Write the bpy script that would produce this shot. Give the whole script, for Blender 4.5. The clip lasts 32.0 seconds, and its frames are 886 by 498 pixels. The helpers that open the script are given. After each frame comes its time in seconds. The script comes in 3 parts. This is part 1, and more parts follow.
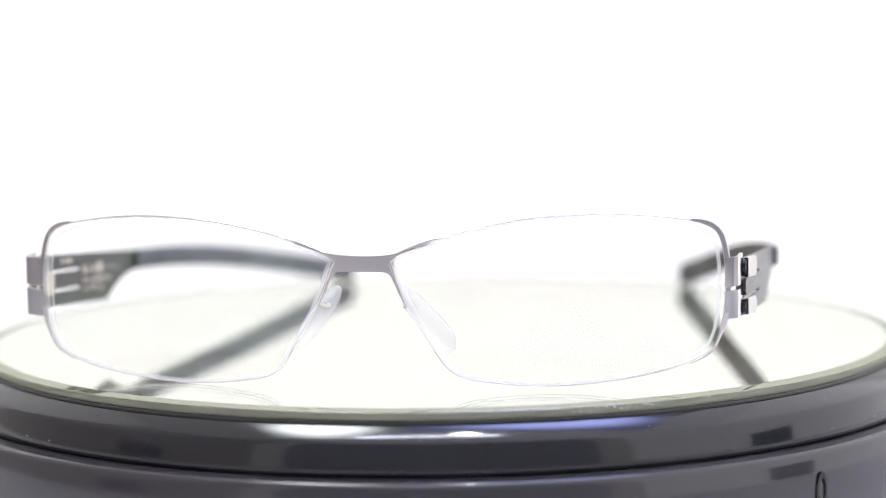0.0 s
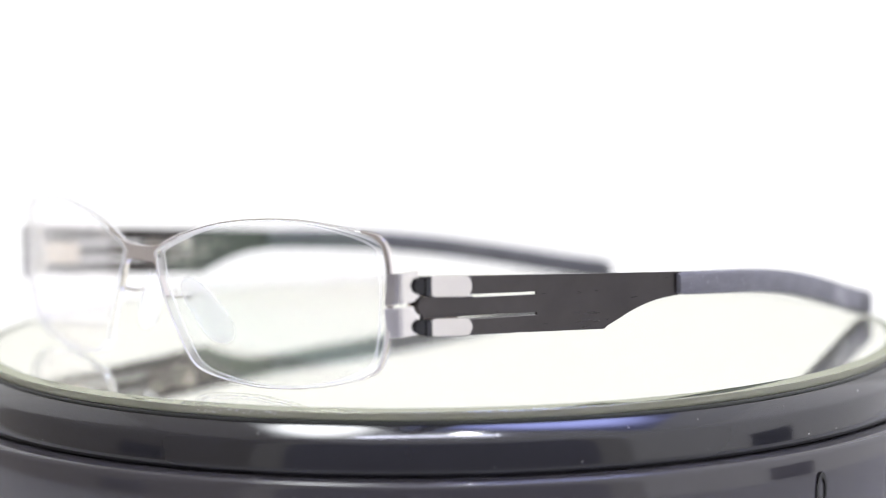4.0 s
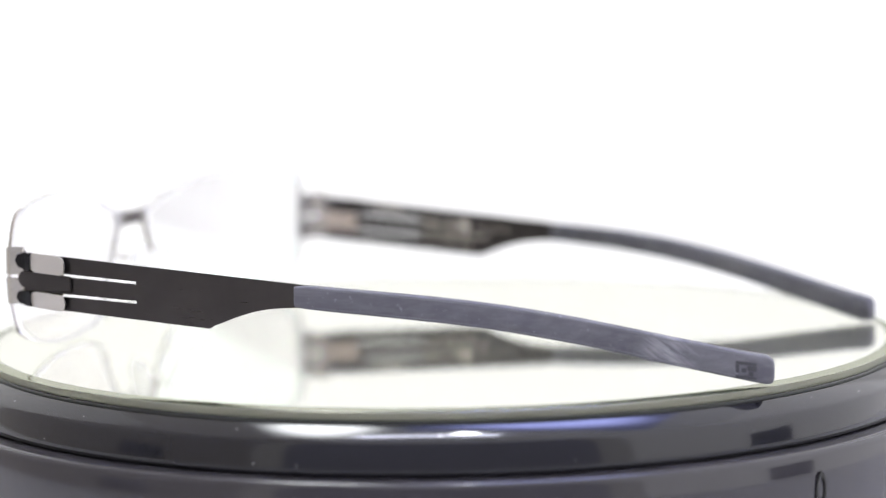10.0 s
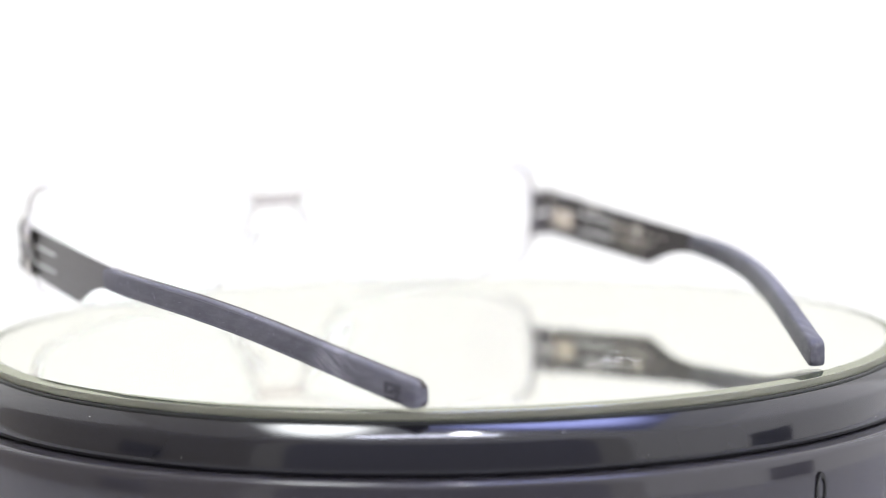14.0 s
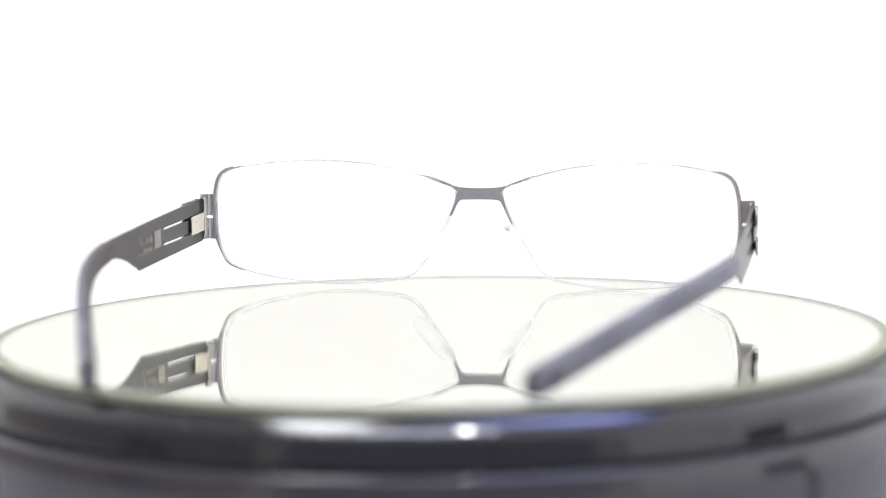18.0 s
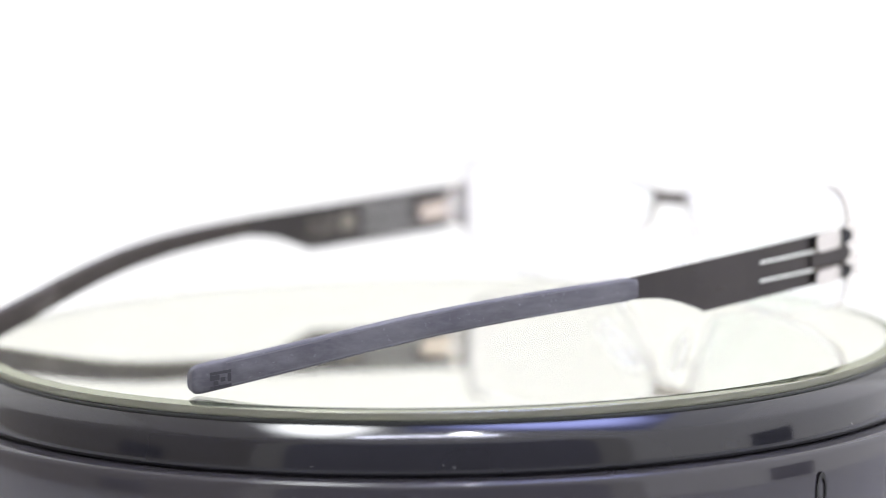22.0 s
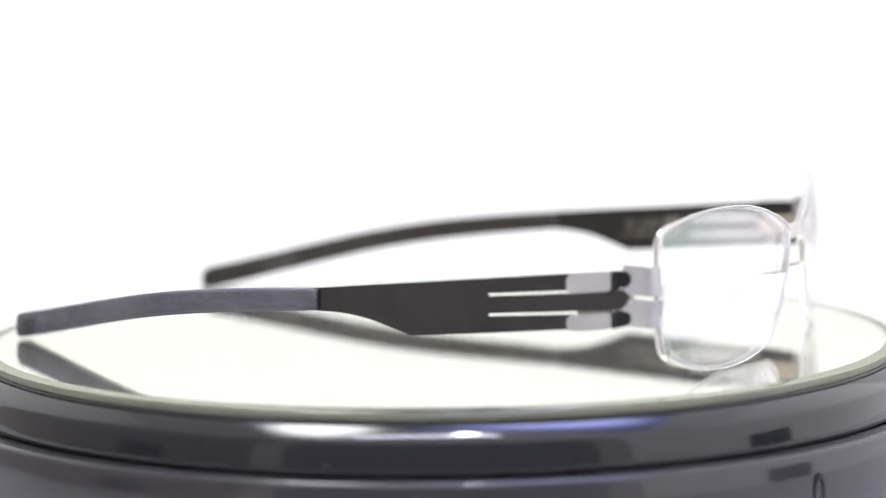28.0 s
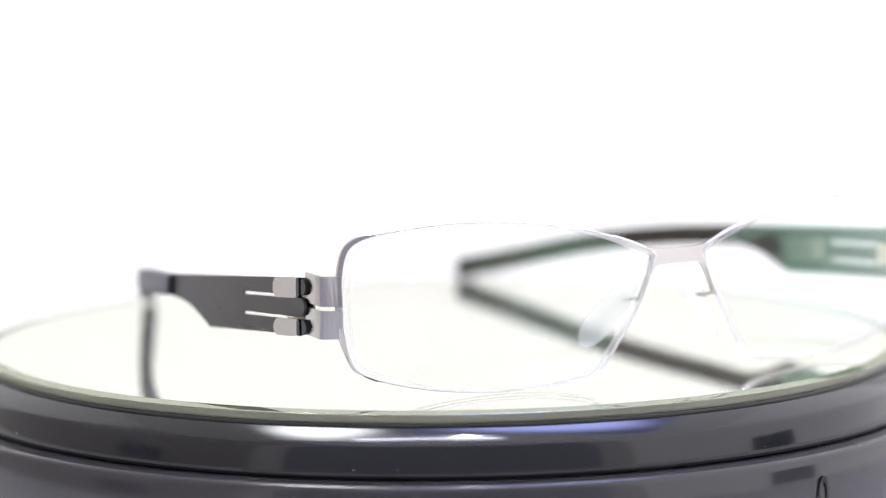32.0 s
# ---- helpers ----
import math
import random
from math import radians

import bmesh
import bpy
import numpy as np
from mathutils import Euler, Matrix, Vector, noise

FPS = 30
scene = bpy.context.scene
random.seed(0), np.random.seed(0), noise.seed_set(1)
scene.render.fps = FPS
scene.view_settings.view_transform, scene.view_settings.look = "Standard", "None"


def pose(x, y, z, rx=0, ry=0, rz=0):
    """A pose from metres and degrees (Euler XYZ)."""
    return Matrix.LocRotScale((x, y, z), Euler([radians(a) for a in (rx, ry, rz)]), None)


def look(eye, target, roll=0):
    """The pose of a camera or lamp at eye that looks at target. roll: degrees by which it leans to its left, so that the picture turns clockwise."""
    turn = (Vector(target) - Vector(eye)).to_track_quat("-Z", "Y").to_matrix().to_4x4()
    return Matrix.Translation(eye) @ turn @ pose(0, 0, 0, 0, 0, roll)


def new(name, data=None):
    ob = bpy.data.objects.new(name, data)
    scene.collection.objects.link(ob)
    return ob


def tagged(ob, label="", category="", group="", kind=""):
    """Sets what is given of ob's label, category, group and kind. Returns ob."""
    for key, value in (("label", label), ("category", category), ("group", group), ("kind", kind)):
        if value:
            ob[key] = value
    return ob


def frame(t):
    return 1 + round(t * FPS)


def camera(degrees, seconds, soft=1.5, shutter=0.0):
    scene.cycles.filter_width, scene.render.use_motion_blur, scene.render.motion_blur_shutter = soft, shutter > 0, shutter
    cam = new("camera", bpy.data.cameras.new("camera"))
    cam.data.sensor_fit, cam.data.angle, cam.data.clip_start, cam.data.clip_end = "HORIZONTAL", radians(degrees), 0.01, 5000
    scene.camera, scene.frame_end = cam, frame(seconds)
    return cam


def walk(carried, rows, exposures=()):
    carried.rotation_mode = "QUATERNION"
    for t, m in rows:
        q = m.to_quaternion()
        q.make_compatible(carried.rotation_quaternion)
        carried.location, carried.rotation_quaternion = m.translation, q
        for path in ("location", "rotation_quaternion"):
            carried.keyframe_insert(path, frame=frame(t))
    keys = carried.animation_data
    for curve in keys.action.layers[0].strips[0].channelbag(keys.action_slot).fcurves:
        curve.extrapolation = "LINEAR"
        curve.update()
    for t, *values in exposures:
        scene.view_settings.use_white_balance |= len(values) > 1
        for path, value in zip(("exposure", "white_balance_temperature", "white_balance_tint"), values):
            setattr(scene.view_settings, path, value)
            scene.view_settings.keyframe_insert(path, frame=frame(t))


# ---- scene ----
MM = 0.001
EYE = Vector((0.0, -0.478143, 0.0693))
AHEAD = Vector((0.00188, 0.994056, -0.108850))

cam = camera(21.65, 32.0, soft=0.9, shutter=0.3)
# the stand gives a little: seconds, mm forward (the picture narrows as the lens is focused farther), roll, degrees to the right and up
DRIFT = [(0.0, 0.6, 0, 0, 0), (2.0, 2.0, 0, 0, 0), (3.0, 1.6, 0, 0, 0), (3.6, 0.8, 0, 0, 0), (5.55, 0, 0, 0, 0), (5.95, -7.2, 0, 0, 0), (7.15, -7.2, 0, 0, 0), (7.5, 0, 0, 0, 0),
         (12.5, 0, 0, 0, 0), (13.0, 1.4, 0, 0, 0), (13.6, 0.3, 0, 0, 0), (14.6, 0, 0, 0, 0), (16.3, -7.2, 0, 0, 0), (18.0, -7.2, 0, 0, 0), (18.5, -0.8, 0, 0, 0), (19.5, 0.4, 0, 0, 0),
         (22.0, 0.5, 0, 0, 0), (22.6, -0.6, 0.03, 0, 0), (25.0, -0.8, 0.10, 0, 0.01), (27.5, -0.8, 0.18, 0, 0.02), (30.0, -0.8, 0.20, 0, 0.02), (30.6, 1.8, 0.25, -0.03, 0.05), (32.0, 1.8, 0.25, -0.03, 0.05)]
ASIDE = AHEAD.cross(Vector((0, 0, 1))).normalized()


def stand(forward, roll, right, up):
    eye = EYE + AHEAD * forward * MM
    return look(eye, eye + AHEAD + ASIDE * math.tan(radians(right)) + Vector((0, 0, math.tan(radians(up)))), -0.858 + roll)


walk(cam, [(t, stand(*give)) for t, *give in DRIFT])

# the lens is focused by hand: on the near part of the glasses, twice on the far part
focus = new("focus_mark")
cam.data.dof.use_dof = True
cam.data.dof.aperture_fstop = 8.4
cam.data.dof.focus_object = focus
NEAR, FAR = 0.424, 0.540
FOCUS = [(0.0, 0.410), (2.0, 0.404), (3.5, 0.410), (5.55, NEAR), (5.95, FAR), (7.15, FAR), (7.5, NEAR), (11.0, 0.420), (14.6, 0.418), (16.3, 0.545), (18.0, 0.545),
         (18.5, 0.424), (20.0, 0.416), (22.0, 0.410), (22.6, 0.426), (25.0, 0.430), (27.5, 0.436), (30.0, 0.432), (30.6, 0.406), (32.0, 0.404)]


# ---- light: a white light tent of fabric that glows by itself, a lamp panel in its roof, open to a dim room behind the camera ----
world = bpy.data.worlds.new("dim_room_air")
scene.world = world
world.use_nodes = True
world.node_tree.nodes["Background"].inputs["Color"].default_value = (0.565, 0.555, 0.68, 1)
world.node_tree.nodes["Background"].inputs["Strength"].default_value = 0.84


# ---- materials ----
def mat(name):
    m = bpy.data.materials.new(name)
    m.use_nodes = True
    nt = m.node_tree
    return m, nt, nt.nodes["Principled BSDF"]


def node(nt, kind, **inputs):
    n = nt.nodes.new(kind)
    for key, value in inputs.items():
        n.inputs[key.replace("_", " ")].default_value = value
    return n


def grain(nt, scale, detail=4.0, rough=0.6, stretch=(1, 1, 1)):
    co = nt.nodes.new("ShaderNodeTexCoord")
    mp = nt.nodes.new("ShaderNodeMapping")
    mp.inputs["Scale"].default_value = stretch
    n = node(nt, "ShaderNodeTexNoise", Scale=scale, Detail=detail, Roughness=rough)
    nt.links.new(co.outputs["Object"], mp.inputs["Vector"])
    nt.links.new(mp.outputs["Vector"], n.inputs["Vector"])
    return n.outputs["Fac"]


def ramp(nt, fac, a, b, lo=0.3, hi=0.7):
    r = nt.nodes.new("ShaderNodeValToRGB")
    r.color_ramp.elements[0].position, r.color_ramp.elements[1].position = lo, hi
    r.color_ramp.elements[0].color, r.color_ramp.elements[1].color = (*a, 1), (*b, 1)
    nt.links.new(fac, r.inputs["Fac"])
    return r.outputs["Color"]


def span(nt, fac, lo, hi):
    r = nt.nodes.new("ShaderNodeMapRange")
    r.inputs["To Min"].default_value, r.inputs["To Max"].default_value = lo, hi
    nt.links.new(fac, r.inputs["Value"])
    return r.outputs["Result"]


def bump(nt, bsdf, fac, strength, distance):
    b = nt.nodes.new("ShaderNodeBump")
    b.inputs["Strength"].default_value, b.inputs["Distance"].default_value = strength, distance
    nt.links.new(fac, b.inputs["Height"])
    nt.links.new(b.outputs["Normal"], bsdf.inputs["Normal"])


def solid(name, a, b, rough=(0.3, 0.45), metal=0.0, scale=300.0, stretch=(1, 1, 1), relief=0.05, distance=0.00005):
    """A surface with two near colours mixed by grain, uneven gloss and fine relief."""
    m, nt, bsdf = mat(name)
    big, fine = grain(nt, scale * 0.12), grain(nt, scale, stretch=stretch)
    nt.links.new(ramp(nt, big, a, b), bsdf.inputs["Base Color"])
    nt.links.new(span(nt, fine, *rough), bsdf.inputs["Roughness"])
    bsdf.inputs["Metallic"].default_value = metal
    bump(nt, bsdf, fine, relief, distance)
    return m


def self_glowing(name, colour, strength):
    """A surface that glows by itself; on tent fabric this replaces lamps outside."""
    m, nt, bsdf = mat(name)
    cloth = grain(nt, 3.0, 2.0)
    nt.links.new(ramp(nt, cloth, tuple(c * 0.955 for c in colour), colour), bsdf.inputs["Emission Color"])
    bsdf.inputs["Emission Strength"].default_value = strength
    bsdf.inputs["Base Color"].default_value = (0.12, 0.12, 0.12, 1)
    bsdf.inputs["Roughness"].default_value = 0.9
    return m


def soft_panel(m, strength):
    """A diffuser whose lamp behind it is brightest in the middle and fades to its edges."""
    nt = m.node_tree
    co = nt.nodes.new("ShaderNodeTexCoord")
    flat = nt.nodes.new("ShaderNodeMapping")
    flat.inputs["Scale"].default_value = (1, 1, 0)
    away = nt.nodes.new("ShaderNodeVectorMath")
    away.operation = "DISTANCE"
    away.inputs[1].default_value = (0.5, 0.5, 0)
    fade = nt.nodes.new("ShaderNodeMapRange")
    fade.interpolation_type = "SMOOTHSTEP"
    for key, value in (("From Min", 0.18), ("From Max", 0.54), ("To Min", strength), ("To Max", strength * 0.10)):
        fade.inputs[key].default_value = value
    nt.links.new(co.outputs["Generated"], flat.inputs["Vector"])
    nt.links.new(flat.outputs["Vector"], away.inputs[0])
    nt.links.new(away.outputs["Value"], fade.inputs["Value"])
    nt.links.new(fade.outputs["Result"], nt.nodes["Principled BSDF"].inputs["Emission Strength"])
    return m


def clear(name, colour, ior, rough=0.0):
    m = bpy.data.materials.new(name)
    m.use_nodes = True
    nt = m.node_tree
    nt.nodes.remove(nt.nodes["Principled BSDF"])
    g = node(nt, "ShaderNodeBsdfGlass", Color=(*colour, 1), Roughness=rough, IOR=ior)
    nt.links.new(g.outputs["BSDF"], nt.nodes["Material Output"].inputs["Surface"])
    return m


# the tent pieces glow by set strengths; no lamps stand outside them
M_BACK = self_glowing("glowing_white_backdrop", (1.0, 0.993, 0.988), 1.0)
M_SIDE = self_glowing("glowing_white_side_fabric", (1.0, 0.985, 0.97), 1.0)
M_SIDE_DIM = self_glowing("dim_glowing_side_fabric", (1.0, 0.90, 0.81), 0.42)
M_SIDE_STRONG = self_glowing("strong_glowing_side_fabric", (0.98, 0.97, 1.0), 1.75)
M_ROOF = self_glowing("glowing_white_roof_fabric", (0.94, 0.94, 1.0), 1.5)
M_ROOF_DIM = self_glowing("dim_glowing_roof_fabric", (1.0, 0.95, 0.90), 0.75)
M_FRONT = self_glowing("glowing_white_front_fabric", (1.0, 0.965, 0.92), 0.9)
M_LAMP = soft_panel(self_glowing("lamp_panel_glow", (0.95, 0.98, 1.0), 26.0), 26.0)
M_TUBE = self_glowing("lamp_tube_glow", (0.80, 0.82, 1.0), 30.0)
M_BLUE = soft_panel(self_glowing("bluish_panel_glow", (0.42, 0.47, 1.0), 15.0), 15.0)
M_LED = self_glowing("lamp_bulb_glow", (0.95, 0.96, 1.0), 240.0)
M_PORT = solid("grey_port_cloth", (0.14, 0.14, 0.155), (0.19, 0.19, 0.205), (0.8, 0.95), scale=60)
M_FLOOR = solid("white_tent_floor", (0.75, 0.75, 0.74), (0.8, 0.8, 0.79), (0.6, 0.8), scale=40)
M_PLASTIC = solid("black_glossy_plastic", (0.011, 0.011, 0.015), (0.016, 0.016, 0.021), (0.07, 0.11), scale=220, relief=0.02, distance=0.00002)
M_BASE = solid("black_satin_plastic", (0.033, 0.031, 0.036), (0.041, 0.039, 0.045), (0.06, 0.11), scale=220, relief=0.02, distance=0.00002)
M_BACKING = solid("dark_green_backing_paint", (0.030, 0.034, 0.030), (0.045, 0.050, 0.044), (0.35, 0.5), scale=150)
M_SEAM = solid("black_seam", (0.004, 0.004, 0.004), (0.006, 0.006, 0.006), (0.5, 0.7))
M_STEEL_DARK = solid("dark_coated_steel", (0.053, 0.049, 0.048), (0.067, 0.061, 0.060), (0.22, 0.38), 0.9, 900, (1, 0.1, 1), 0.03)
M_STEEL_BARE = solid("bare_satin_steel", (0.58, 0.555, 0.52), (0.63, 0.605, 0.57), (0.42, 0.56), 1.0, 900, (1, 0.1, 1), 0.03)
M_STEEL_BRIDGE = solid("brushed_pale_steel", (0.50, 0.475, 0.46), (0.56, 0.53, 0.52), (0.14, 0.22), 1.0, 900, (0.1, 1, 1), 0.03)
# the tab's warm tint stands in for the brownish room it reflects
M_STEEL_TAB = solid("polished_steel_warm_reflection", (0.60, 0.53, 0.45), (0.66, 0.59, 0.51), (0.14, 0.24), 1.0, 900, (1, 0.1, 1), 0.03)
M_STEEL_FOLDED = solid("folded_satin_steel", (0.56, 0.54, 0.51), (0.61, 0.59, 0.56), (0.18, 0.28), 1.0, 900, (1, 0.1, 1), 0.03)
# a darker copy of the steel stands in for dim reflections on the front tabs
M_STEEL_FRONT = solid("darkened_brushed_steel_front", (0.32, 0.31, 0.317), (0.38, 0.37, 0.377), (0.28, 0.38), 1.0, 900, (0.1, 1, 1), 0.03)
M_HOOK = solid("black_polished_steel", (0.018, 0.018, 0.02), (0.026, 0.026, 0.028), (0.12, 0.22), 0.7, 500)
M_FOLD = solid("dark_shiny_steel", (0.03, 0.03, 0.033), (0.045, 0.045, 0.05), (0.12, 0.22), 0.8, 500)
M_STEEL_WIRE = solid("polished_steel_wire", (0.62, 0.61, 0.60), (0.69, 0.68, 0.67), (0.10, 0.18), 1.0, 900, (0.1, 1, 1), 0.02)


def rubber(name, a, b, pale, brushed=0.5, spec=0.12):
    """Rubber with brushing along its length, pale rubbed patches, and slanting streaks rubbed before the tip of one sleeve."""
    m = solid(name, a, b, (0.36, 0.58), 0.0, 420, (1, 0.2, 1), 0.12)
    nt = m.node_tree
    bsdf = nt.nodes["Principled BSDF"]
    bsdf.inputs["Specular IOR Level"].default_value = spec
    under = nt.nodes["Color Ramp"].outputs["Color"]

    def over(below, fac, colour):
        mix = nt.nodes.new("ShaderNodeMixRGB")
        nt.links.new(fac, mix.inputs["Fac"])
        nt.links.new(below, mix.inputs["Color1"])
        mix.inputs["Color2"].default_value = (*colour, 1)
        return mix.outputs["Color"]

    col = over(under, span(nt, ramp(nt, grain(nt, 130.0, 6.0, 0.65, (1, 0.35, 1)), (0, 0, 0), (1, 1, 1), 0.48, 0.72), 0.0, 0.6), pale)
    col = over(col, span(nt, ramp(nt, grain(nt, 900.0, 3.0, 0.6, (1, 0.06, 1)), (0, 0, 0), (1, 1, 1), 0.42, 0.72), 0.0, brushed), pale)
    col = over(col, span(nt, ramp(nt, grain(nt, 700.0, 2.0, 0.5), (0, 0, 0), (1, 1, 1), 0.66, 0.76), 0.0, 0.5), tuple(c * 1.5 for c in pale))
    # slanting streaks
    co = nt.nodes.new("ShaderNodeTexCoord")
    turn = nt.nodes.new("ShaderNodeMapping")
    turn.inputs["Rotation"].default_value = (radians(-38), 0, 0)
    long = nt.nodes.new("ShaderNodeMapping")
    long.inputs["Scale"].default_value = (0.2, 0.10, 1.0)
    nt.links.new(turn.outputs["Vector"], long.inputs["Vector"])
    nt.links.new(co.outputs["Object"], turn.inputs["Vector"])
    streak = node(nt, "ShaderNodeTexNoise", Scale=620.0, Detail=3.0, Roughness=0.6)
    nt.links.new(long.outputs["Vector"], streak.inputs["Vector"])
    spot = nt.nodes.new("ShaderNodeVectorMath")
    spot.operation = "DISTANCE"
    spot.inputs[1].default_value = (-0.0495, -0.1365, 0.0055)
    nt.links.new(co.outputs["Object"], spot.inputs[0])
    near = nt.nodes.new("ShaderNodeMapRange")
    near.inputs["From Min"].default_value, near.inputs["From Max"].default_value = 0.0065, 0.0025
    nt.links.new(spot.outputs["Value"], near.inputs["Value"])
    both = nt.nodes.new("ShaderNodeMath")
    both.operation = "MULTIPLY"
    nt.links.new(ramp(nt, streak.outputs["Fac"], (0, 0, 0), (1, 1, 1), 0.42, 0.66), both.inputs[0])
    nt.links.new(near.outputs["Result"], both.inputs[1])
    col = over(col, both.outputs[0], tuple(c * 1.8 for c in pale))
    nt.links.new(col, bsdf.inputs["Base Color"])
    return m


M_RUBBER = rubber("blue_grey_rubber", (0.120, 0.120, 0.143), (0.160, 0.160, 0.189), (0.235, 0.235, 0.262))
M_RUBBER_BROWN = rubber("dark_brown_grey_rubber", (0.048, 0.041, 0.036), (0.074, 0.064, 0.056), (0.100, 0.090, 0.080), 0.4, 0.10)
M_RUBBER_PALE = rubber("pale_grey_rubber", (0.115, 0.117, 0.132), (0.150, 0.152, 0.168), (0.21, 0.21, 0.22))
M_RUBBER_DARK = solid("dark_rubber_mark_hollow", (0.030, 0.030, 0.038), (0.042, 0.042, 0.052), (0.45, 0.6), 0.0, 800)
M_EMBLEM = solid("worn_pressed_emblem", (0.048, 0.048, 0.058), (0.078, 0.078, 0.092), (0.45, 0.6), 0.0, 1500)
M_LETTER = solid("dark_pressed_letters", (0.012, 0.012, 0.015), (0.018, 0.018, 0.022), (0.5, 0.6), 0.0, 800)
M_CREAM = solid("cream_print", (0.72, 0.66, 0.56), (0.78, 0.72, 0.62), (0.5, 0.6), 0.0, 900)


def coated(name, colour, least):
    """A thin coated lens: clear with a breath of rose, and a weak gloss on its skin."""
    m = bpy.data.materials.new(name)
    m.use_nodes = True
    nt = m.node_tree
    nt.nodes.remove(nt.nodes["Principled BSDF"])
    clearing = node(nt, "ShaderNodeBsdfTransparent", Color=(*colour, 1))
    gloss = node(nt, "ShaderNodeBsdfGlossy", Roughness=0.0)
    facing = node(nt, "ShaderNodeLayerWeight", Blend=0.5)
    # the coating reflects green when faced, white when seen along its skin
    nt.links.new(ramp(nt, facing.outputs["Facing"], (0.55, 1.0, 0.75), (1.0, 1.0, 1.0), 0.30, 0.56), gloss.inputs["Color"])
    # the coating keeps the gloss low until the skin is seen almost edge on
    rise = nt.nodes.new("ShaderNodeValToRGB")
    stops = rise.color_ramp.elements
    stops[0].color, stops[1].color = (least, least, least, 1), (0.75, 0.75, 0.75, 1)
    for at, gain in ((0.28, 0.042), (0.46, 0.125), (0.68, 0.185), (0.88, 0.38)):
        stops.new(at).color = (gain, gain, gain, 1)
    nt.links.new(facing.outputs["Facing"], rise.inputs["Fac"])
    mix = nt.nodes.new("ShaderNodeMixShader")
    nt.links.new(rise.outputs["Color"], mix.inputs["Fac"])
    nt.links.new(clearing.outputs["BSDF"], mix.inputs[1])
    nt.links.new(gloss.outputs["BSDF"], mix.inputs[2])
    nt.links.new(mix.outputs["Shader"], nt.nodes["Material Output"].inputs["Surface"])
    return m


M_LENS = coated("clear_coated_lens", (1.0, 0.99, 1.0), 0.023)
M_GLASS_TOP = clear("mirror_glass", (0.993, 0.995, 0.948), 1.5)
M_CREAM_FADED = solid("faded_cream_print", (0.26, 0.235, 0.19), (0.34, 0.31, 0.25), (0.5, 0.6), 0.0, 900)
M_DUST = solid("pale_dust", (0.75, 0.75, 0.75), (0.85, 0.85, 0.85), (0.7, 0.9), 0.0, 2000)

# a pale haze over the reflections is mixed into the glass as matt colour
nt = M_GLASS_TOP.node_tree
mix = nt.nodes.new("ShaderNodeMixShader")
veil = node(nt, "ShaderNodeBsdfDiffuse", Color=(0.85, 0.84, 0.72, 1))
nt.links.new(span(nt, grain(nt, 60.0, 5.0), 0.02, 0.055), mix.inputs["Fac"])
nt.links.new(nt.nodes["Glass BSDF"].outputs["BSDF"], mix.inputs[1])
nt.links.new(veil.outputs["BSDF"], mix.inputs[2])
nt.links.new(mix.outputs["Shader"], nt.nodes["Material Output"].inputs["Surface"])

# the ground edge of the mirror glass: half matt, half clear
M_GLASS_EDGE = clear("ground_glass_edge", (0.80, 0.84, 0.70), 1.5, 0.40)
nt = M_GLASS_EDGE.node_tree
mix = nt.nodes.new("ShaderNodeMixShader")
matt = node(nt, "ShaderNodeBsdfDiffuse")
nt.links.new(ramp(nt, grain(nt, 90.0), (0.29, 0.285, 0.23), (0.36, 0.355, 0.29)), matt.inputs["Color"])
mix.inputs["Fac"].default_value = 0.55
nt.links.new(nt.nodes["Glass BSDF"].outputs["BSDF"], mix.inputs[1])
nt.links.new(matt.outputs["BSDF"], mix.inputs[2])
nt.links.new(mix.outputs["Shader"], nt.nodes["Material Output"].inputs["Surface"])

# the polished bevel round the mirror, green where it is dark
M_BEVEL = bpy.data.materials.new("green_mirror_bevel")
M_BEVEL.use_nodes = True
nt = M_BEVEL.node_tree
nt.nodes.remove(nt.nodes["Principled BSDF"])
shine = node(nt, "ShaderNodeBsdfGlossy", Color=(0.53, 0.535, 0.45, 1), Roughness=0.04)
body = node(nt, "ShaderNodeBsdfDiffuse")
nt.links.new(ramp(nt, grain(nt, 140.0), (0.15, 0.19, 0.11), (0.20, 0.24, 0.15)), body.inputs["Color"])
mix = nt.nodes.new("ShaderNodeMixShader")
mix.inputs["Fac"].default_value = 0.20
nt.links.new(shine.outputs["BSDF"], mix.inputs[1])
nt.links.new(body.outputs["BSDF"], mix.inputs[2])
nt.links.new(mix.outputs["Shader"], nt.nodes["Material Output"].inputs["Surface"])


def milky(name, colour, passing, rough, clear_part):
    """Half-clear white stuff that lets light through softly, with a glossy skin."""
    m, nt, bsdf = mat(name)
    bsdf.inputs["Roughness"].default_value = rough
    nt.links.new(ramp(nt, grain(nt, 200.0), tuple(c * 0.95 for c in colour), colour), bsdf.inputs["Base Color"])
    t = node(nt, "ShaderNodeBsdfTranslucent", Color=(*colour, 1))
    mix = nt.nodes.new("ShaderNodeMixShader")
    mix.inputs["Fac"].default_value = passing
    nt.links.new(bsdf.outputs["BSDF"], mix.inputs[1])
    nt.links.new(t.outputs["BSDF"], mix.inputs[2])
    thin = nt.nodes.new("ShaderNodeMixShader")
    thin.inputs["Fac"].default_value = clear_part
    nt.links.new(mix.outputs["Shader"], thin.inputs[1])
    nt.links.new(node(nt, "ShaderNodeBsdfTransparent", Color=(1, 1, 1, 1)).outputs["BSDF"], thin.inputs[2])
    nt.links.new(thin.outputs["Shader"], nt.nodes["Material Output"].inputs["Surface"])
    return m


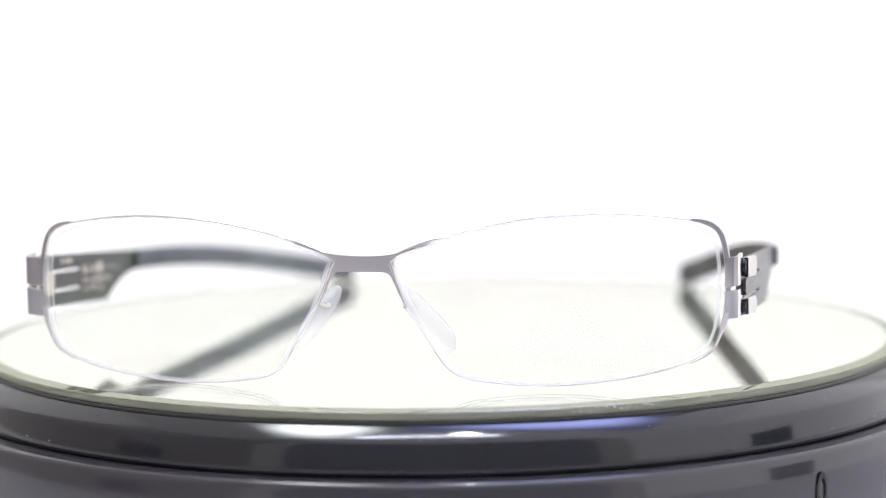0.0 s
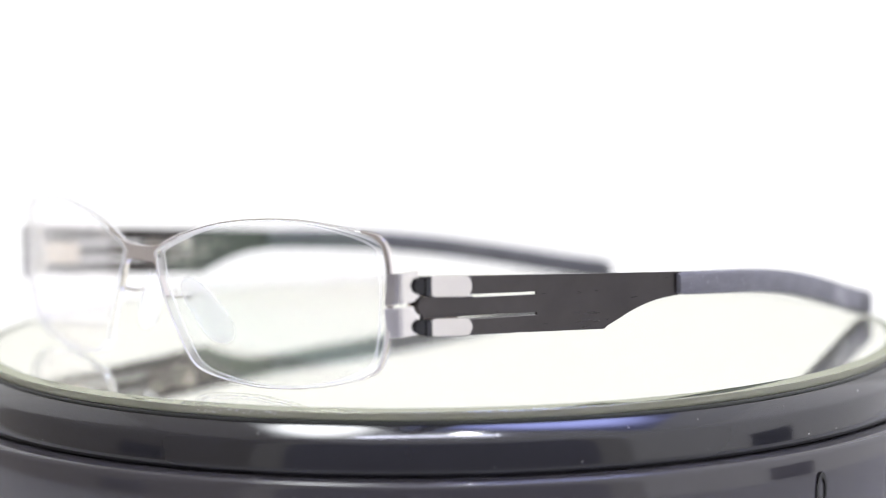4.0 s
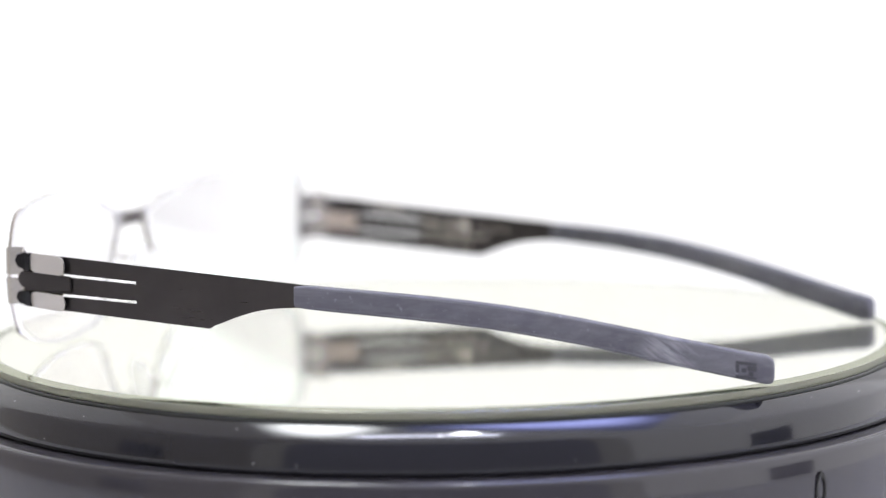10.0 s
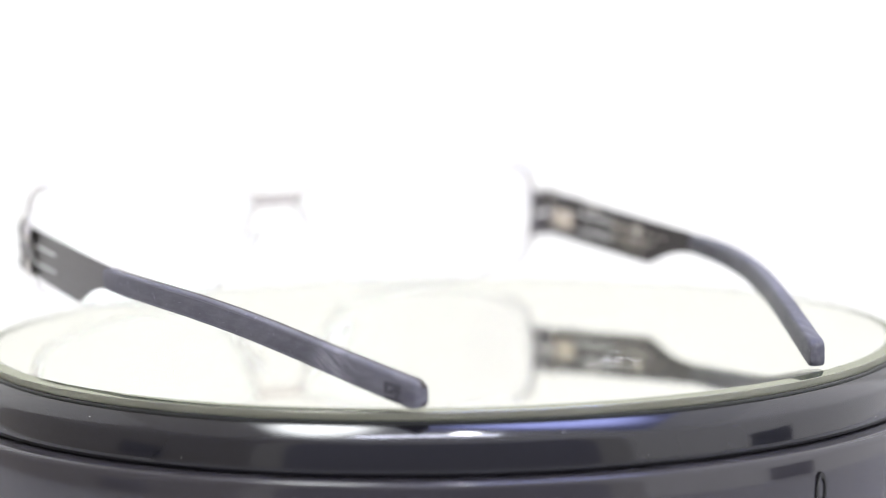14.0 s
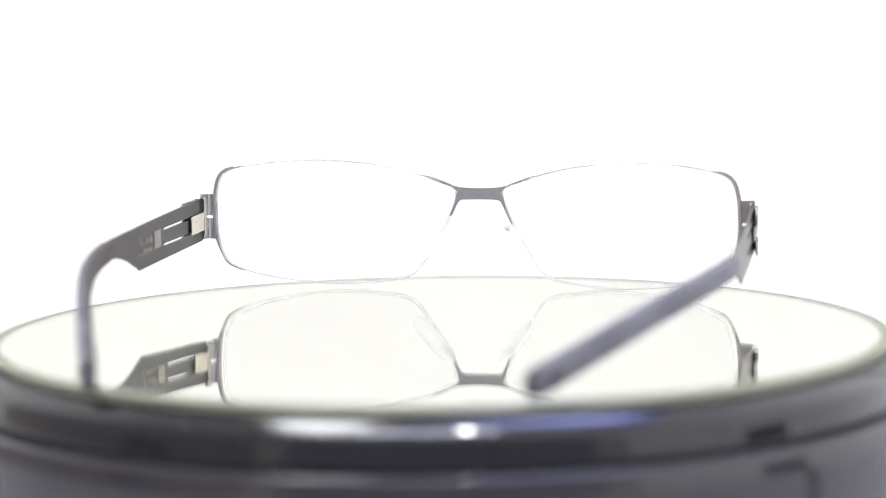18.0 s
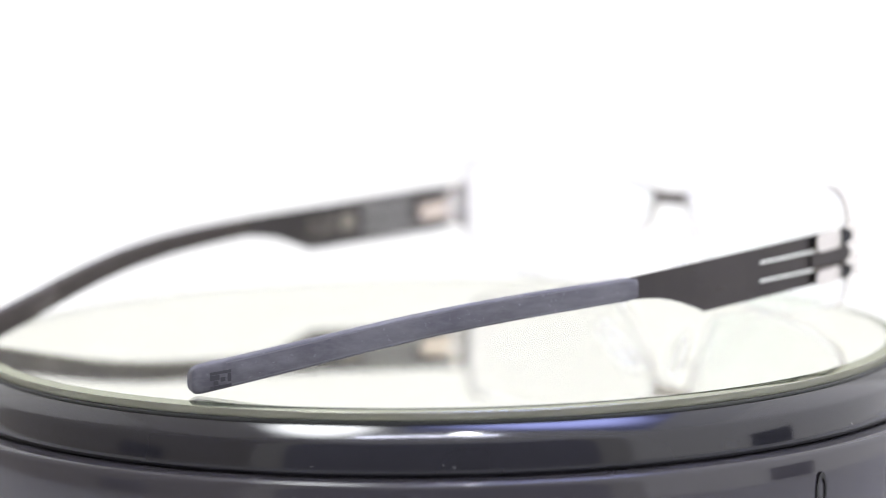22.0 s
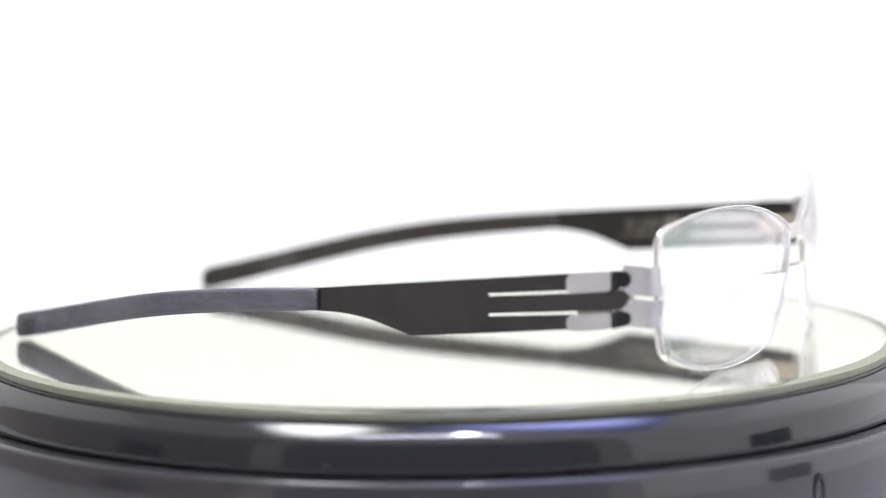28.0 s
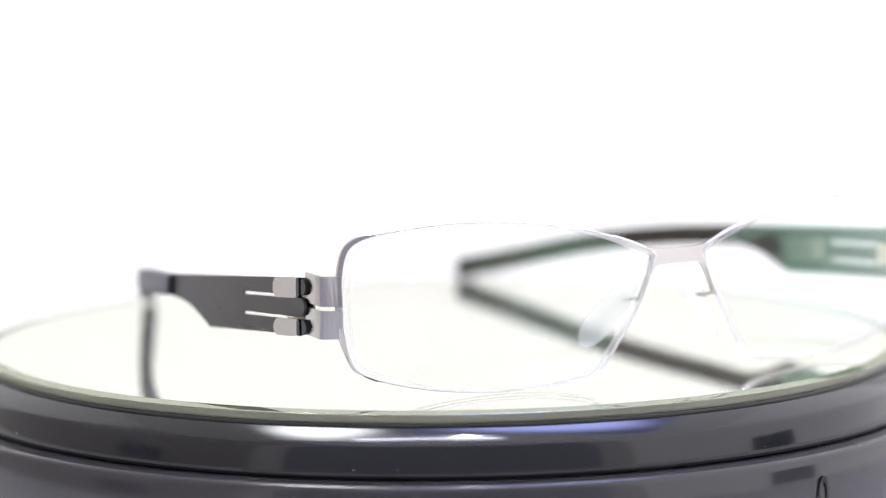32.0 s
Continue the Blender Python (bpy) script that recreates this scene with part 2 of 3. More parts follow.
M_SILICONE = milky("milky_silicone", (1.0, 1.0, 1.0), 0.85, 0.25, 0.74)
M_LENS_EDGE = milky("frosted_lens_edge", (1.0, 1.0, 1.0), 0.85, 0.3, 0.58)

M_FIBRE = milky("white_fibre", (1.0, 1.0, 1.0), 0.6, 0.5, 0.35)
M_EDGE_PALE = solid("pale_rubber_edge", (0.15, 0.15, 0.175), (0.22, 0.22, 0.25), (0.5, 0.7), 0.0, 900)
M_SCUFF = solid("scuffed_rubber", (0.17, 0.17, 0.20), (0.24, 0.24, 0.27), (0.6, 0.8), 0.0, 2500)

M_SILVER = bpy.data.materials.new("mirror_silver")
M_SILVER.use_nodes = True
b = M_SILVER.node_tree.nodes["Principled BSDF"]
b.inputs["Base Color"].default_value = (0.975, 0.98, 0.975, 1)
b.inputs["Metallic"].default_value = 1.0
b.inputs["Roughness"].default_value = 0.0


# ---- building helpers ----
def part(name, bm, material, parent, label="", smooth=True):
    me = bpy.data.meshes.new(name)
    bmesh.ops.recalc_face_normals(bm, faces=bm.faces)
    for f in bm.faces:
        f.smooth = smooth
    bm.to_mesh(me)
    bm.free()
    for m in (material if isinstance(material, (list, tuple)) else [material]):
        me.materials.append(m)
    if smooth:
        me.set_sharp_from_angle(angle=radians(38))
    ob = new(name, me)
    ob.parent = parent
    if label:
        tagged(ob, label)
    return ob


def lathe(bm, profile, steps=192, close=False):
    """Turns a profile of (radius, height) in mm about the z axis."""
    rings = []
    for i in range(steps):
        a = 2 * math.pi * i / steps
        rings.append([bm.verts.new((r * MM * math.cos(a), r * MM * math.sin(a), z * MM)) for r, z in profile])
    n = len(profile)
    faces = []
    for i in range(steps):
        p, q = rings[i], rings[(i + 1) % steps]
        for j in range(n if close else n - 1):
            faces.append(bm.faces.new((p[j], q[j], q[(j + 1) % n], p[(j + 1) % n])))
    return rings, faces


def spline(points, count, closed=True):
    """A smooth line of count points through the corner points given."""
    n, out = len(points), []
    for i in range(count):
        t = i / count * n if closed else i / (count - 1) * (n - 1)
        k = int(t) if closed else min(int(t), n - 2)
        f = t - k
        g = (lambda j: points[j % n]) if closed else (lambda j: points[max(0, min(n - 1, j))])
        p0, p1, p2, p3 = (Vector(g(k + d)) for d in (-1, 0, 1, 2))
        out.append(0.5 * ((2 * p1) + (p2 - p0) * f + (2 * p0 - 5 * p1 + 4 * p2 - p3) * f * f + (3 * p1 - p0 - 3 * p2 + p3) * f ** 3))
    return out


def tube(bm, rings, caps=True):
    """Skins a row of rings of points in mm, all with the same count."""
    vs = [[bm.verts.new(Vector(p) * MM) for p in ring] for ring in rings]
    n = len(vs[0])
    for a, c in zip(vs, vs[1:]):
        for j in range(n):
            bm.faces.new((a[j], a[(j + 1) % n], c[(j + 1) % n], c[j]))
    if caps:
        bm.faces.new(vs[0][::-1])
        bm.faces.new(vs[-1])
    return vs


def slab(bm, outline, place, thick, inset=0.0):
    """A plate: outline of (a, b) in mm, place(a, b, depth) gives its point in mm; front and back are joined round the edge."""
    front = [bm.verts.new(Vector(place(a, c, 0.0)) * MM) for a, c in outline]
    back = [bm.verts.new(Vector(place(a, c, thick)) * MM) for a, c in outline]
    n = len(outline)
    bm.faces.new(front)
    bm.faces.new(back[::-1])
    for i in range(n):
        bm.faces.new((front[i], front[(i + 1) % n], back[(i + 1) % n], back[i]))
    return front, back


def rounded(a0, a1, b0, b1, r, corners=(1, 1, 1, 1), steps=5):
    """A rectangle outline with rounded corners, in order (a1,b1), (a0,b1), (a0,b0), (a1,b0)."""
    out = []
    for k, (cx, cy, s) in enumerate(((a1, b1, 0), (a0, b1, 90), (a0, b0, 180), (a1, b0, 270))):
        if not corners[k]:
            out.append((cx, cy))
            continue
        ox, oy = cx - r * (1 if cx == a1 else -1), cy - r * (1 if cy == b1 else -1)
        for i in range(steps + 1):
            a = radians(s + 90 * i / steps)
            out.append((ox + r * math.cos(a), oy + r * math.sin(a)))
    return out


def box(bm, x0, x1, y0, y1, z0, z1, bevel=0.0):
    """A box in metres, its edges rounded off by bevel."""
    vs = [bm.verts.new((x, y, z)) for x in (x0, x1) for y in (y0, y1) for z in (z0, z1)]
    for f in ((0, 1, 3, 2), (4, 6, 7, 5), (0, 4, 5, 1), (2, 3, 7, 6), (0, 2, 6, 4), (1, 5, 7, 3)):
        bm.faces.new([vs[i] for i in f])
    if bevel:
        bmesh.ops.bevel(bm, geom=list(bm.edges), offset=bevel, segments=2, profile=0.7, affect="EDGES")
    return bm


def structure(name, bm, material, label, smooth=False):
    return tagged(part(name, bm, material, None, smooth=smooth), label, "structure", kind="structure")


# ---- the light tent ----
FLOOR_Z = -0.042


def light_tent():
    bm = bmesh.new()
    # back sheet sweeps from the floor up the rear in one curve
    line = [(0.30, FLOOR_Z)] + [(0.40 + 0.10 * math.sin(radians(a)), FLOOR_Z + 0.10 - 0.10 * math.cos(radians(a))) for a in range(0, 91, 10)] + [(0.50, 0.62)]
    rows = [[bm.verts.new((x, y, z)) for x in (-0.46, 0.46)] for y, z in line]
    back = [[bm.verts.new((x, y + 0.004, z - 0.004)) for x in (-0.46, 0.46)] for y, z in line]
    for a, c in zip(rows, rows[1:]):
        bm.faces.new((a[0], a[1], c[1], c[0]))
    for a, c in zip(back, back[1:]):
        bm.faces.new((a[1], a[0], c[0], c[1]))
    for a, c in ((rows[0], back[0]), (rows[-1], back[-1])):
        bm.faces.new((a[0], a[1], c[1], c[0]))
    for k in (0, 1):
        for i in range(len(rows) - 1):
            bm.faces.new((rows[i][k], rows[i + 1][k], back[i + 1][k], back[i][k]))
    structure("backdrop", bm, M_BACK, "seamless white backdrop sheet, glowing by itself, curving up behind the turntable", True)
    structure("floor", box(bmesh.new(), -0.46, 0.46, -0.56, 0.30, FLOOR_Z - 0.012, FLOOR_Z), M_FLOOR, "plain white floor of the light tent")
    # unseen sides and roof are split so that their glow can differ
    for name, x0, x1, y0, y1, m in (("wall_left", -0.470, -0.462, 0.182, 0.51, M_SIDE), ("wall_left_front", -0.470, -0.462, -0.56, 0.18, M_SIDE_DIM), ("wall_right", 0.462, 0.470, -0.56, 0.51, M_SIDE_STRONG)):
        structure(name, box(bmesh.new(), x0, x1, y0, y1, FLOOR_Z - 0.012, 0.62), m, "self-glowing white fabric side of the light tent, out of view")
    structure("ceiling", box(bmesh.new(), -0.248, 0.47, -0.56, 0.51, 0.622, 0.630), M_ROOF, "self-glowing white fabric roof of the light tent, out of view")
    structure("ceiling_side", box(bmesh.new(), -0.47, -0.250, -0.56, 0.51, 0.622, 0.630), M_ROOF_DIM, "dimmer self-glowing side of the light tent's roof, out of view")
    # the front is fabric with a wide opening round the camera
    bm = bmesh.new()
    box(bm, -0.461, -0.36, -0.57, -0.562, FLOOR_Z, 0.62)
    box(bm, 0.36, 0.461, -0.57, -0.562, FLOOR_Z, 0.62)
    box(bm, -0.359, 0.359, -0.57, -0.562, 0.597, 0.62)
    structure("wall_front", bm, M_FRONT, "self-glowing white fabric front of the light tent with a wide opening")
    # dark ports in the two sides
    for x, y0, y1, z0, z1 in ((-0.4605, -0.285, -0.180, -0.024, 0.052), (0.4605, -0.210, -0.112, -0.038, 0.040)):
        bm = bmesh.new()
        box(bm, x - 0.001, x + 0.001, y0, y1, z0, z1, 0.0004)
        structure("side_port", bm, M_PORT, "dark rectangular port in the side of the light tent")


def roof_panel(x, y, wide, deep, glow, label):
    lamp = tagged(new("panel_lamp"), label, "lamp")
    lamp.location = (x, y, 0.612)
    part("housing", box(bmesh.new(), -wide / 2, wide / 2, -deep / 2, deep / 2, 0.0, 0.009, 0.002), M_FLOOR, lamp, "thin white lamp housing")
    part("diffuser", box(bmesh.new(), 0.005 - wide / 2, wide / 2 - 0.005, 0.005 - deep / 2, deep / 2 - 0.005, -0.004, -0.0002, 0.001), glow, lamp, "glowing diffuser")


def lamps():
    roof_panel(-0.160, 0.062, 0.190, 0.260, M_LAMP, "flat white lamp panel glowing in the tent roof")
    roof_panel(0.135, 0.105, 0.370, 0.230, M_BLUE, "flat bluish lamp panel glowing in the tent roof")
    tube_lamp = tagged(new("tube_lamp"), "slim glowing tube lamp under the tent roof", "lamp")
    tube_lamp.location = (-0.020, -0.050, 0.600)
    bm = bmesh.new()
    lathe(bm, [(0.01, -100), (9, -100), (10, -98), (10, 98), (9, 100), (0.01, 100)], 24)
    bm.transform(pose(0, 0, 0, 0, 90, 0))
    part("tube", bm, M_TUBE, tube_lamp, "glowing glass tube")
    part("holder", box(bmesh.new(), -0.105, 0.105, -0.012, 0.012, 0.011, 0.021, 0.002), M_FLOOR, tube_lamp, "white lamp holder")
    spot = tagged(new("spot_lamp"), "small bright bulb under the tent roof", "lamp")
    spot.location = (0.032, -0.032, 0.570)
    bm = bmesh.new()
    lathe(bm, [(0.01, 51), (11, 51), (14, 14), (15, 2), (0.01, 2)], 32)
    part("collar", bm, M_FLOOR, spot, "white lamp socket")
    bm = bmesh.new()
    lathe(bm, [(0.01, -16), (6, -14.6), (9.8, -9), (10.8, -3), (8, 1.8), (0.01, 1.9)], 32)
    part("bulb", bm, M_LED, spot, "glowing bulb")


light_tent()
lamps()


# ---- the turntable ----
def turntable():
    table = tagged(new("turntable"), "round black glossy plastic turntable with a mirror top", "turntable")
    bm = bmesh.new()
    lathe(bm, [(0.01, -41.9), (102.8, -41.9), (103.6, -40.5), (103.9, -38), (103.84, -20), (103.82, -17), (103.78, -15.5), (103.7, -14.5), (103.57, -13.5), (103.4, -12.5), (103.28, -11.9), (103.1, -11.4), (102.8, -11.0), (102.3, -10.72), (101.6, -10.62),
               (97.0, -10.6), (0.01, -10.6)])
    part("base", bm, M_BASE, table, "black glossy round base")
    # small dark oval ring on the side of the base
    bm = bmesh.new()
    for i in range(24):
        a = 2 * math.pi * i / 24
        b0 = [(math.cos(a) * r, math.sin(a) * r * 2.6) for r in (0.9, 1.35)]
        c = 2 * math.pi * (i + 1) / 24
        b1 = [(math.cos(c) * r, math.sin(c) * r * 2.6) for r in (0.9, 1.35)]
        quad = [Vector((u, v, w)) * MM for u, v in (b0[0], b0[1], b1[1], b1[0]) for w in (0.0, 0.25)]
        vs = [bm.verts.new(q) for q in quad]
        for f in ((0, 2, 4, 6), (1, 7, 5, 3), (0, 1, 3, 2), (4, 5, 7, 6)):
            bm.faces.new([vs[k] for k in f])
    bm.transform(pose(0, 0, 0, 0, 0, 39.6) @ Matrix.Translation(Vector((0, -103.85, -17.9)) * MM) @ pose(0, 0, 0, 90, 0, 0))
    part("collar", bm, M_SEAM, table, "small dark oval ring")
    bm = bmesh.new()
    lathe(bm, [(90, -10.57), (96.9, -10.57), (96.9, -10.45), (90, -10.45)], close=True)
    part("seam", bm, M_SEAM, table, "dark gap under the platter")
    bm = bmesh.new()
    lathe(bm, [(88, -10.42), (98.5, -10.42), (98.8, -10.3), (98.92, -10.0), (98.93, -9.7), (98.87, -9.0), (98.75, -8.0), (98.6, -7.1), (98.42, -6.3), (98.24, -5.55), (98.12, -5.22), (98.0, -4.95), (97.83, -4.72), (97.6, -4.49), (97.3, -4.25),
               (96.96, -3.982), (96.62, -3.718), (96.28, -3.471), (95.94, -3.224), (95.6, -2.995), (95.26, -2.767), (94.95, -2.569), (94.75, -2.445), (94.62, -2.375), (94.5, -2.40), (94.42, -2.5), (94.38, -2.75), (88, -2.75)], 256, close=True)
    platter = part("platter", bm, M_PLASTIC, table, "black glossy turning ring with a rounded shoulder")
    # a glass disc, silvered on its underside
    bm = bmesh.new()
    rings, faces = lathe(bm, [(93.9, -1.75), (94.15, -1.5), (94.25, -1.2), (94.25, -0.42), (94.15, -0.30), (93.9, -0.235), (91.8, -0.012), (91.7, 0.0), (91.6, 0.0), (60, 0.0), (0.02, 0.0)], 256)
    # the silver stops short of the edge; an added black margin imitates the far edge's dark line
    inner_ring = [bm.verts.new((v.co.x * 92.6 / 93.9, v.co.y * 92.6 / 93.9, v.co.z)) for v in (r[0] for r in rings)]
    bm.faces.new(inner_ring).material_index = 2
    for i in range(len(rings)):
        k = (i + 1) % len(rings)
        bm.faces.new((rings[i][0], rings[k][0], inner_ring[k], inner_ring[i])).material_index = 3
    bm.faces.new([r[-1] for r in rings])
    for i, f in enumerate(faces):
        f.material_index = (1, 1, 1, 1, 4, 4, 4, 0, 0, 0)[i % 10]
    part("mirror", bm, [M_GLASS_TOP, M_GLASS_EDGE, M_SILVER, M_SEAM, M_BEVEL], platter, "round clear glass mirror with a greenish bevelled edge")
    bm = bmesh.new()
    lathe(bm, [(92.5, -2.72), (94.1, -2.72), (94.2, -2.6), (94.2, -1.9), (94.1, -1.78), (92.5, -1.78)], 192, close=True)
    part("backing", bm, M_BACKING, platter, "dark green painted backing of the mirror")
    # dust and tiny chips on the ring and the glass
    rng = random.Random(4)
    bm = bmesh.new()
    for i in range(100):
        a = rng.uniform(0, 2 * math.pi)
        k = rng.random()
        r, z = (rng.uniform(95.3, 97.0), -2.4) if k < 0.25 else ((98.86, rng.uniform(-8.9, -8.4)) if k < 0.45 else (rng.uniform(55, 91.5), 0.03))
        if k < 0.25:
            z = -2.45 - 0.53 * (r - 94.2)
        s = rng.uniform(0.04, 0.13) * (1.6 if rng.random() < 0.08 else 1.0)
        m = Matrix.Translation(Vector((r * math.cos(a), r * math.sin(a), z)) * MM) @ pose(0, 0, 0, rng.uniform(0, 90), rng.uniform(0, 90), rng.uniform(0, 360))
        bmesh.ops.create_icosphere(bm, subdivisions=1, radius=s * MM, matrix=m @ Matrix.Diagonal((rng.uniform(0.8, 2.2), 0.7, 0.4, 1)))
    for i in range(26):
        a = radians(288 + rng.gauss(0, 4.5))
        m = Matrix.Translation(Vector((94.2 * math.cos(a), 94.2 * math.sin(a), -rng.uniform(0.4, 1.2))) * MM)
        bmesh.ops.create_icosphere(bm, subdivisions=1, radius=rng.uniform(0.08, 0.28) * MM, matrix=m @ Matrix.Diagonal((1.3, 1.3, 0.5, 1)))
    for i in range(90):
        a, r = radians(87 + rng.gauss(0, 6)), 51 + rng.gauss(0, 3.5)
        m = Matrix.Translation(Vector((r * math.cos(a), r * math.sin(a), 0.02)) * MM)
        bmesh.ops.create_icosphere(bm, subdivisions=1, radius=rng.uniform(0.03, 0.09) * MM, matrix=m @ Matrix.Diagonal((1, 1, 0.4, 1)))
    # a fine curled fibre and a few specks lying on the glass
    fluff = bmesh.new()
    for a0, r0, turn, count in ((78.0, 57.0, 0.42, 16), (83.0, 55.0, -0.35, 12), (86.0, 52.0, 0.6, 9)):
        a, p, line = radians(a0 + 70), Vector((r0 * math.cos(radians(a0)), r0 * math.sin(radians(a0)), 0.15)), []
        for k in range(count):
            line.append(p.copy())
            a += turn * math.sin(k * 0.9) + rng.gauss(0, 0.2)
            p += Vector((math.cos(a), math.sin(a), 0)) * 0.75
            p.z = 0.12 + 0.9 * math.sin(k * 3.1 / count) * (0.6 + 0.4 * math.sin(k * 1.3))
        tube(fluff, [[q + Vector((0.045 * math.cos(c), 0.045 * math.sin(c), 0.05 * math.sin(c))) for c in (0, 1.57, 3.14, 4.71)] for q in line])
        bmesh.ops.create_icosphere(fluff, subdivisions=1, radius=0.16 * MM, matrix=Matrix.Translation(line[-1] * MM))
    tagged(part("fibre", fluff, M_FIBRE, platter, "fine white curled fibres"), kind="stuff")
    tagged(part("dust", bm, M_DUST, platter, "pale dust specks"), kind="stuff")
    return platter


platter = turntable()


# ---- the eyeglasses: x to the wearer's right, y to the front, z up, in mm from the middle of the bridge ----
WRAP = 0.0026
# the front is a little askew to the temples
SKEW = 0.006
# corner points of one lens, from the nose round over the top
LENS = [(6.2, 23.7), (16.3, 27.5), (28, 29.9), (42, 30.8), (54, 29.9), (60.3, 28.3), (62.4, 24.6), (62.9, 17), (61.6, 9.0), (58.2, 5.3), (48, 2.4), (35, 0.95),
        (24, 1.4), (16.4, 3.1), (12.2, 8.6), (7.9, 16.0), (6.0, 21.5)]
LENS_MID = (36.0, 16.0)


def sag(s, x):
    """The glasses stand a little lower on the wearer's right."""
    return -0.0175 * x if s > 0 else 0.0


def face_y(x, z=16.0):
    """The face of the glasses: wrapped round, and gently curved from top to bottom."""
    return 0.25 - WRAP * x * x - (z - 16.0) ** 2 / 176


def widen(line, i, d):
    """The point i of a closed line, moved outward by d."""
    n = len(line)
    t = line[(i + 1) % n] - line[(i - 1) % n]
    out = Vector((-t.y, t.x)).normalized()
    if out.dot(line[i] - Vector(LENS_MID)) < 0:
        out = -out
    return line[i] + out * d


def lens(parent, s):
    line = spline(LENS, 96)
    mid = Vector(LENS_MID)
    bm = bmesh.new()
    shells = []
    for dy in (0.45, -1.35):
        rings = []
        # near the edge runs a narrow ground bevel, set in a little on the temple side
        side = [max(0.0, min(1.0, (q.x - 40) / 18)) ** 2 for q in line]
        nose = [max(0.0, min(1.0, (26 - q.x) / 16)) for q in line]
        outer = [widen(line, j, -0.75 * side[j] - 0.01) for j in range(len(line))]
        bevel = [widen(line, j, -(0.28 + 0.95 * side[j] + 0.35 * nose[j])) for j in range(len(line))]
        loops = [[mid + (q - mid) * (k / 9) for q in bevel] for k in range(1, 10)] + [outer, line]
        for loop in loops:
            rings.append([bm.verts.new(Vector((s * p.x, face_y(p.x, p.y) + SKEW * s * p.x + dy, p.y + sag(s, p.x))) * MM) for p in loop])
        c = bm.verts.new(Vector((s * mid.x, face_y(mid.x, mid.y) + SKEW * s * mid.x + dy, mid.y + sag(s, mid.x))) * MM)
        n = len(line)
        for j in range(n):
            bm.faces.new((c, rings[0][j], rings[0][(j + 1) % n]))
        for k, (a, d) in enumerate(zip(rings, rings[1:])):
            for j in range(n):
                bm.faces.new((a[j], d[j], d[(j + 1) % n], a[(j + 1) % n])).material_index = 1 if k == 8 else 0
        shells.append(rings[-1])
    for j in range(n):
        bm.faces.new((shells[0][j], shells[1][j], shells[1][(j + 1) % n], shells[0][(j + 1) % n])).material_index = 1
    return part("lens", bm, [M_LENS, M_LENS_EDGE], parent, "clear curved lens with a pale frosted edge")


def on_face(s, p, dy):
    return (s * p.x, face_y(p.x, p.y) + SKEW * s * p.x + dy, p.y + sag(s, p.x))


def rim(parent, s):
    """A fine polished wire round the lens, with a broad flat corner piece on the temple side."""
    line = spline(LENS, 144)
    bm = bmesh.new()
    rings = []
    for i, p in enumerate(line):
        w = 0.20 + 0.12 * max(0.0, min(1.0, (p.y - 14) / 8)) + (0.25 if p.x < 13 and p.y > 20 else 0.0)
        mid, out = widen(line, i, 0.05 + w / 2), widen(line, i, 1.0) - widen(line, i, 0.0)
        rings.append([on_face(s, mid + out * (w / 2) * math.cos(k * math.pi / 5), 0.27 * math.sin(k * math.pi / 5)) for k in range(10)])
    tube(bm, rings + [rings[0]], False)
    bmesh.ops.remove_doubles(bm, verts=bm.verts, dist=1e-7)
    wire = part("rim", bm, M_STEEL_WIRE, parent, "fine polished steel wire round the lens")
    bm = bmesh.new()
    rings = []
    for i, p in enumerate(line):
        if p.x < 56.5:
            continue
        k = max(0.0, min(1.0, (p.x - 56.5) / 3.5))
        w = 0.30 + 0.62 * k * (0.25 + 0.75 * max(0.0, min(1.0, (p.y - 9) / 3.5)))
        a, c, d = widen(line, i, 0.07), widen(line, i, 0.07 + w), 0.34
        rings.append([on_face(s, q, dy) for q, dy in ((a, d - 0.07), (a.lerp(c, 0.12), d), (a.lerp(c, 0.88), d), (c, d - 0.07), (c, 0.07 - d), (a.lerp(c, 0.88), -d), (a.lerp(c, 0.12), -d), (a, 0.07 - d))])
    tube(bm, rings)
    part("corner_piece", bm, M_STEEL_BRIDGE, wire, "broad grey steel corner of the rim", smooth=False)
    return wire


def bridge(parent):
    half = [(12.2, 26.15), (8.6, 24.95), (5.2, 24.15), (2.4, 23.9)]
    low = [(2.6, 21.1), (4.3, 21.0), (5.3, 20.3), (6.6, 17.6), (7.9, 15.0), (8.35, 15.15), (7.0, 18.2), (6.0, 20.9), (5.85, 22.4), (6.2, 23.8), (8.2, 24.7), (12.2, 25.95)]
    right = spline(half, 12, False) + spline([half[-1], (1.0, 23.85)], 3, False)[1:]
    under = spline([(1.0, 21.12)] + low, 40, False)
    bm = bmesh.new()
    for s in (1, -1):
        pts = [(s * p.x, p.y) for p in right] + [(0.0, 23.84), (0.0, 21.12)] + [(s * p.x, p.y) for p in under]
        slab(bm, pts, lambda a, c, d: (a, face_y(a) - 0.05 - d, c), 0.85)
    bmesh.ops.remove_doubles(bm, verts=bm.verts, dist=1e-6)
    bmesh.ops.triangulate(bm, faces=[f for f in bm.faces if len(f.verts) > 4])
    return part("bridge", bm, M_STEEL_BRIDGE, parent, "flat grey steel nose bridge with tapering legs", smooth=False)


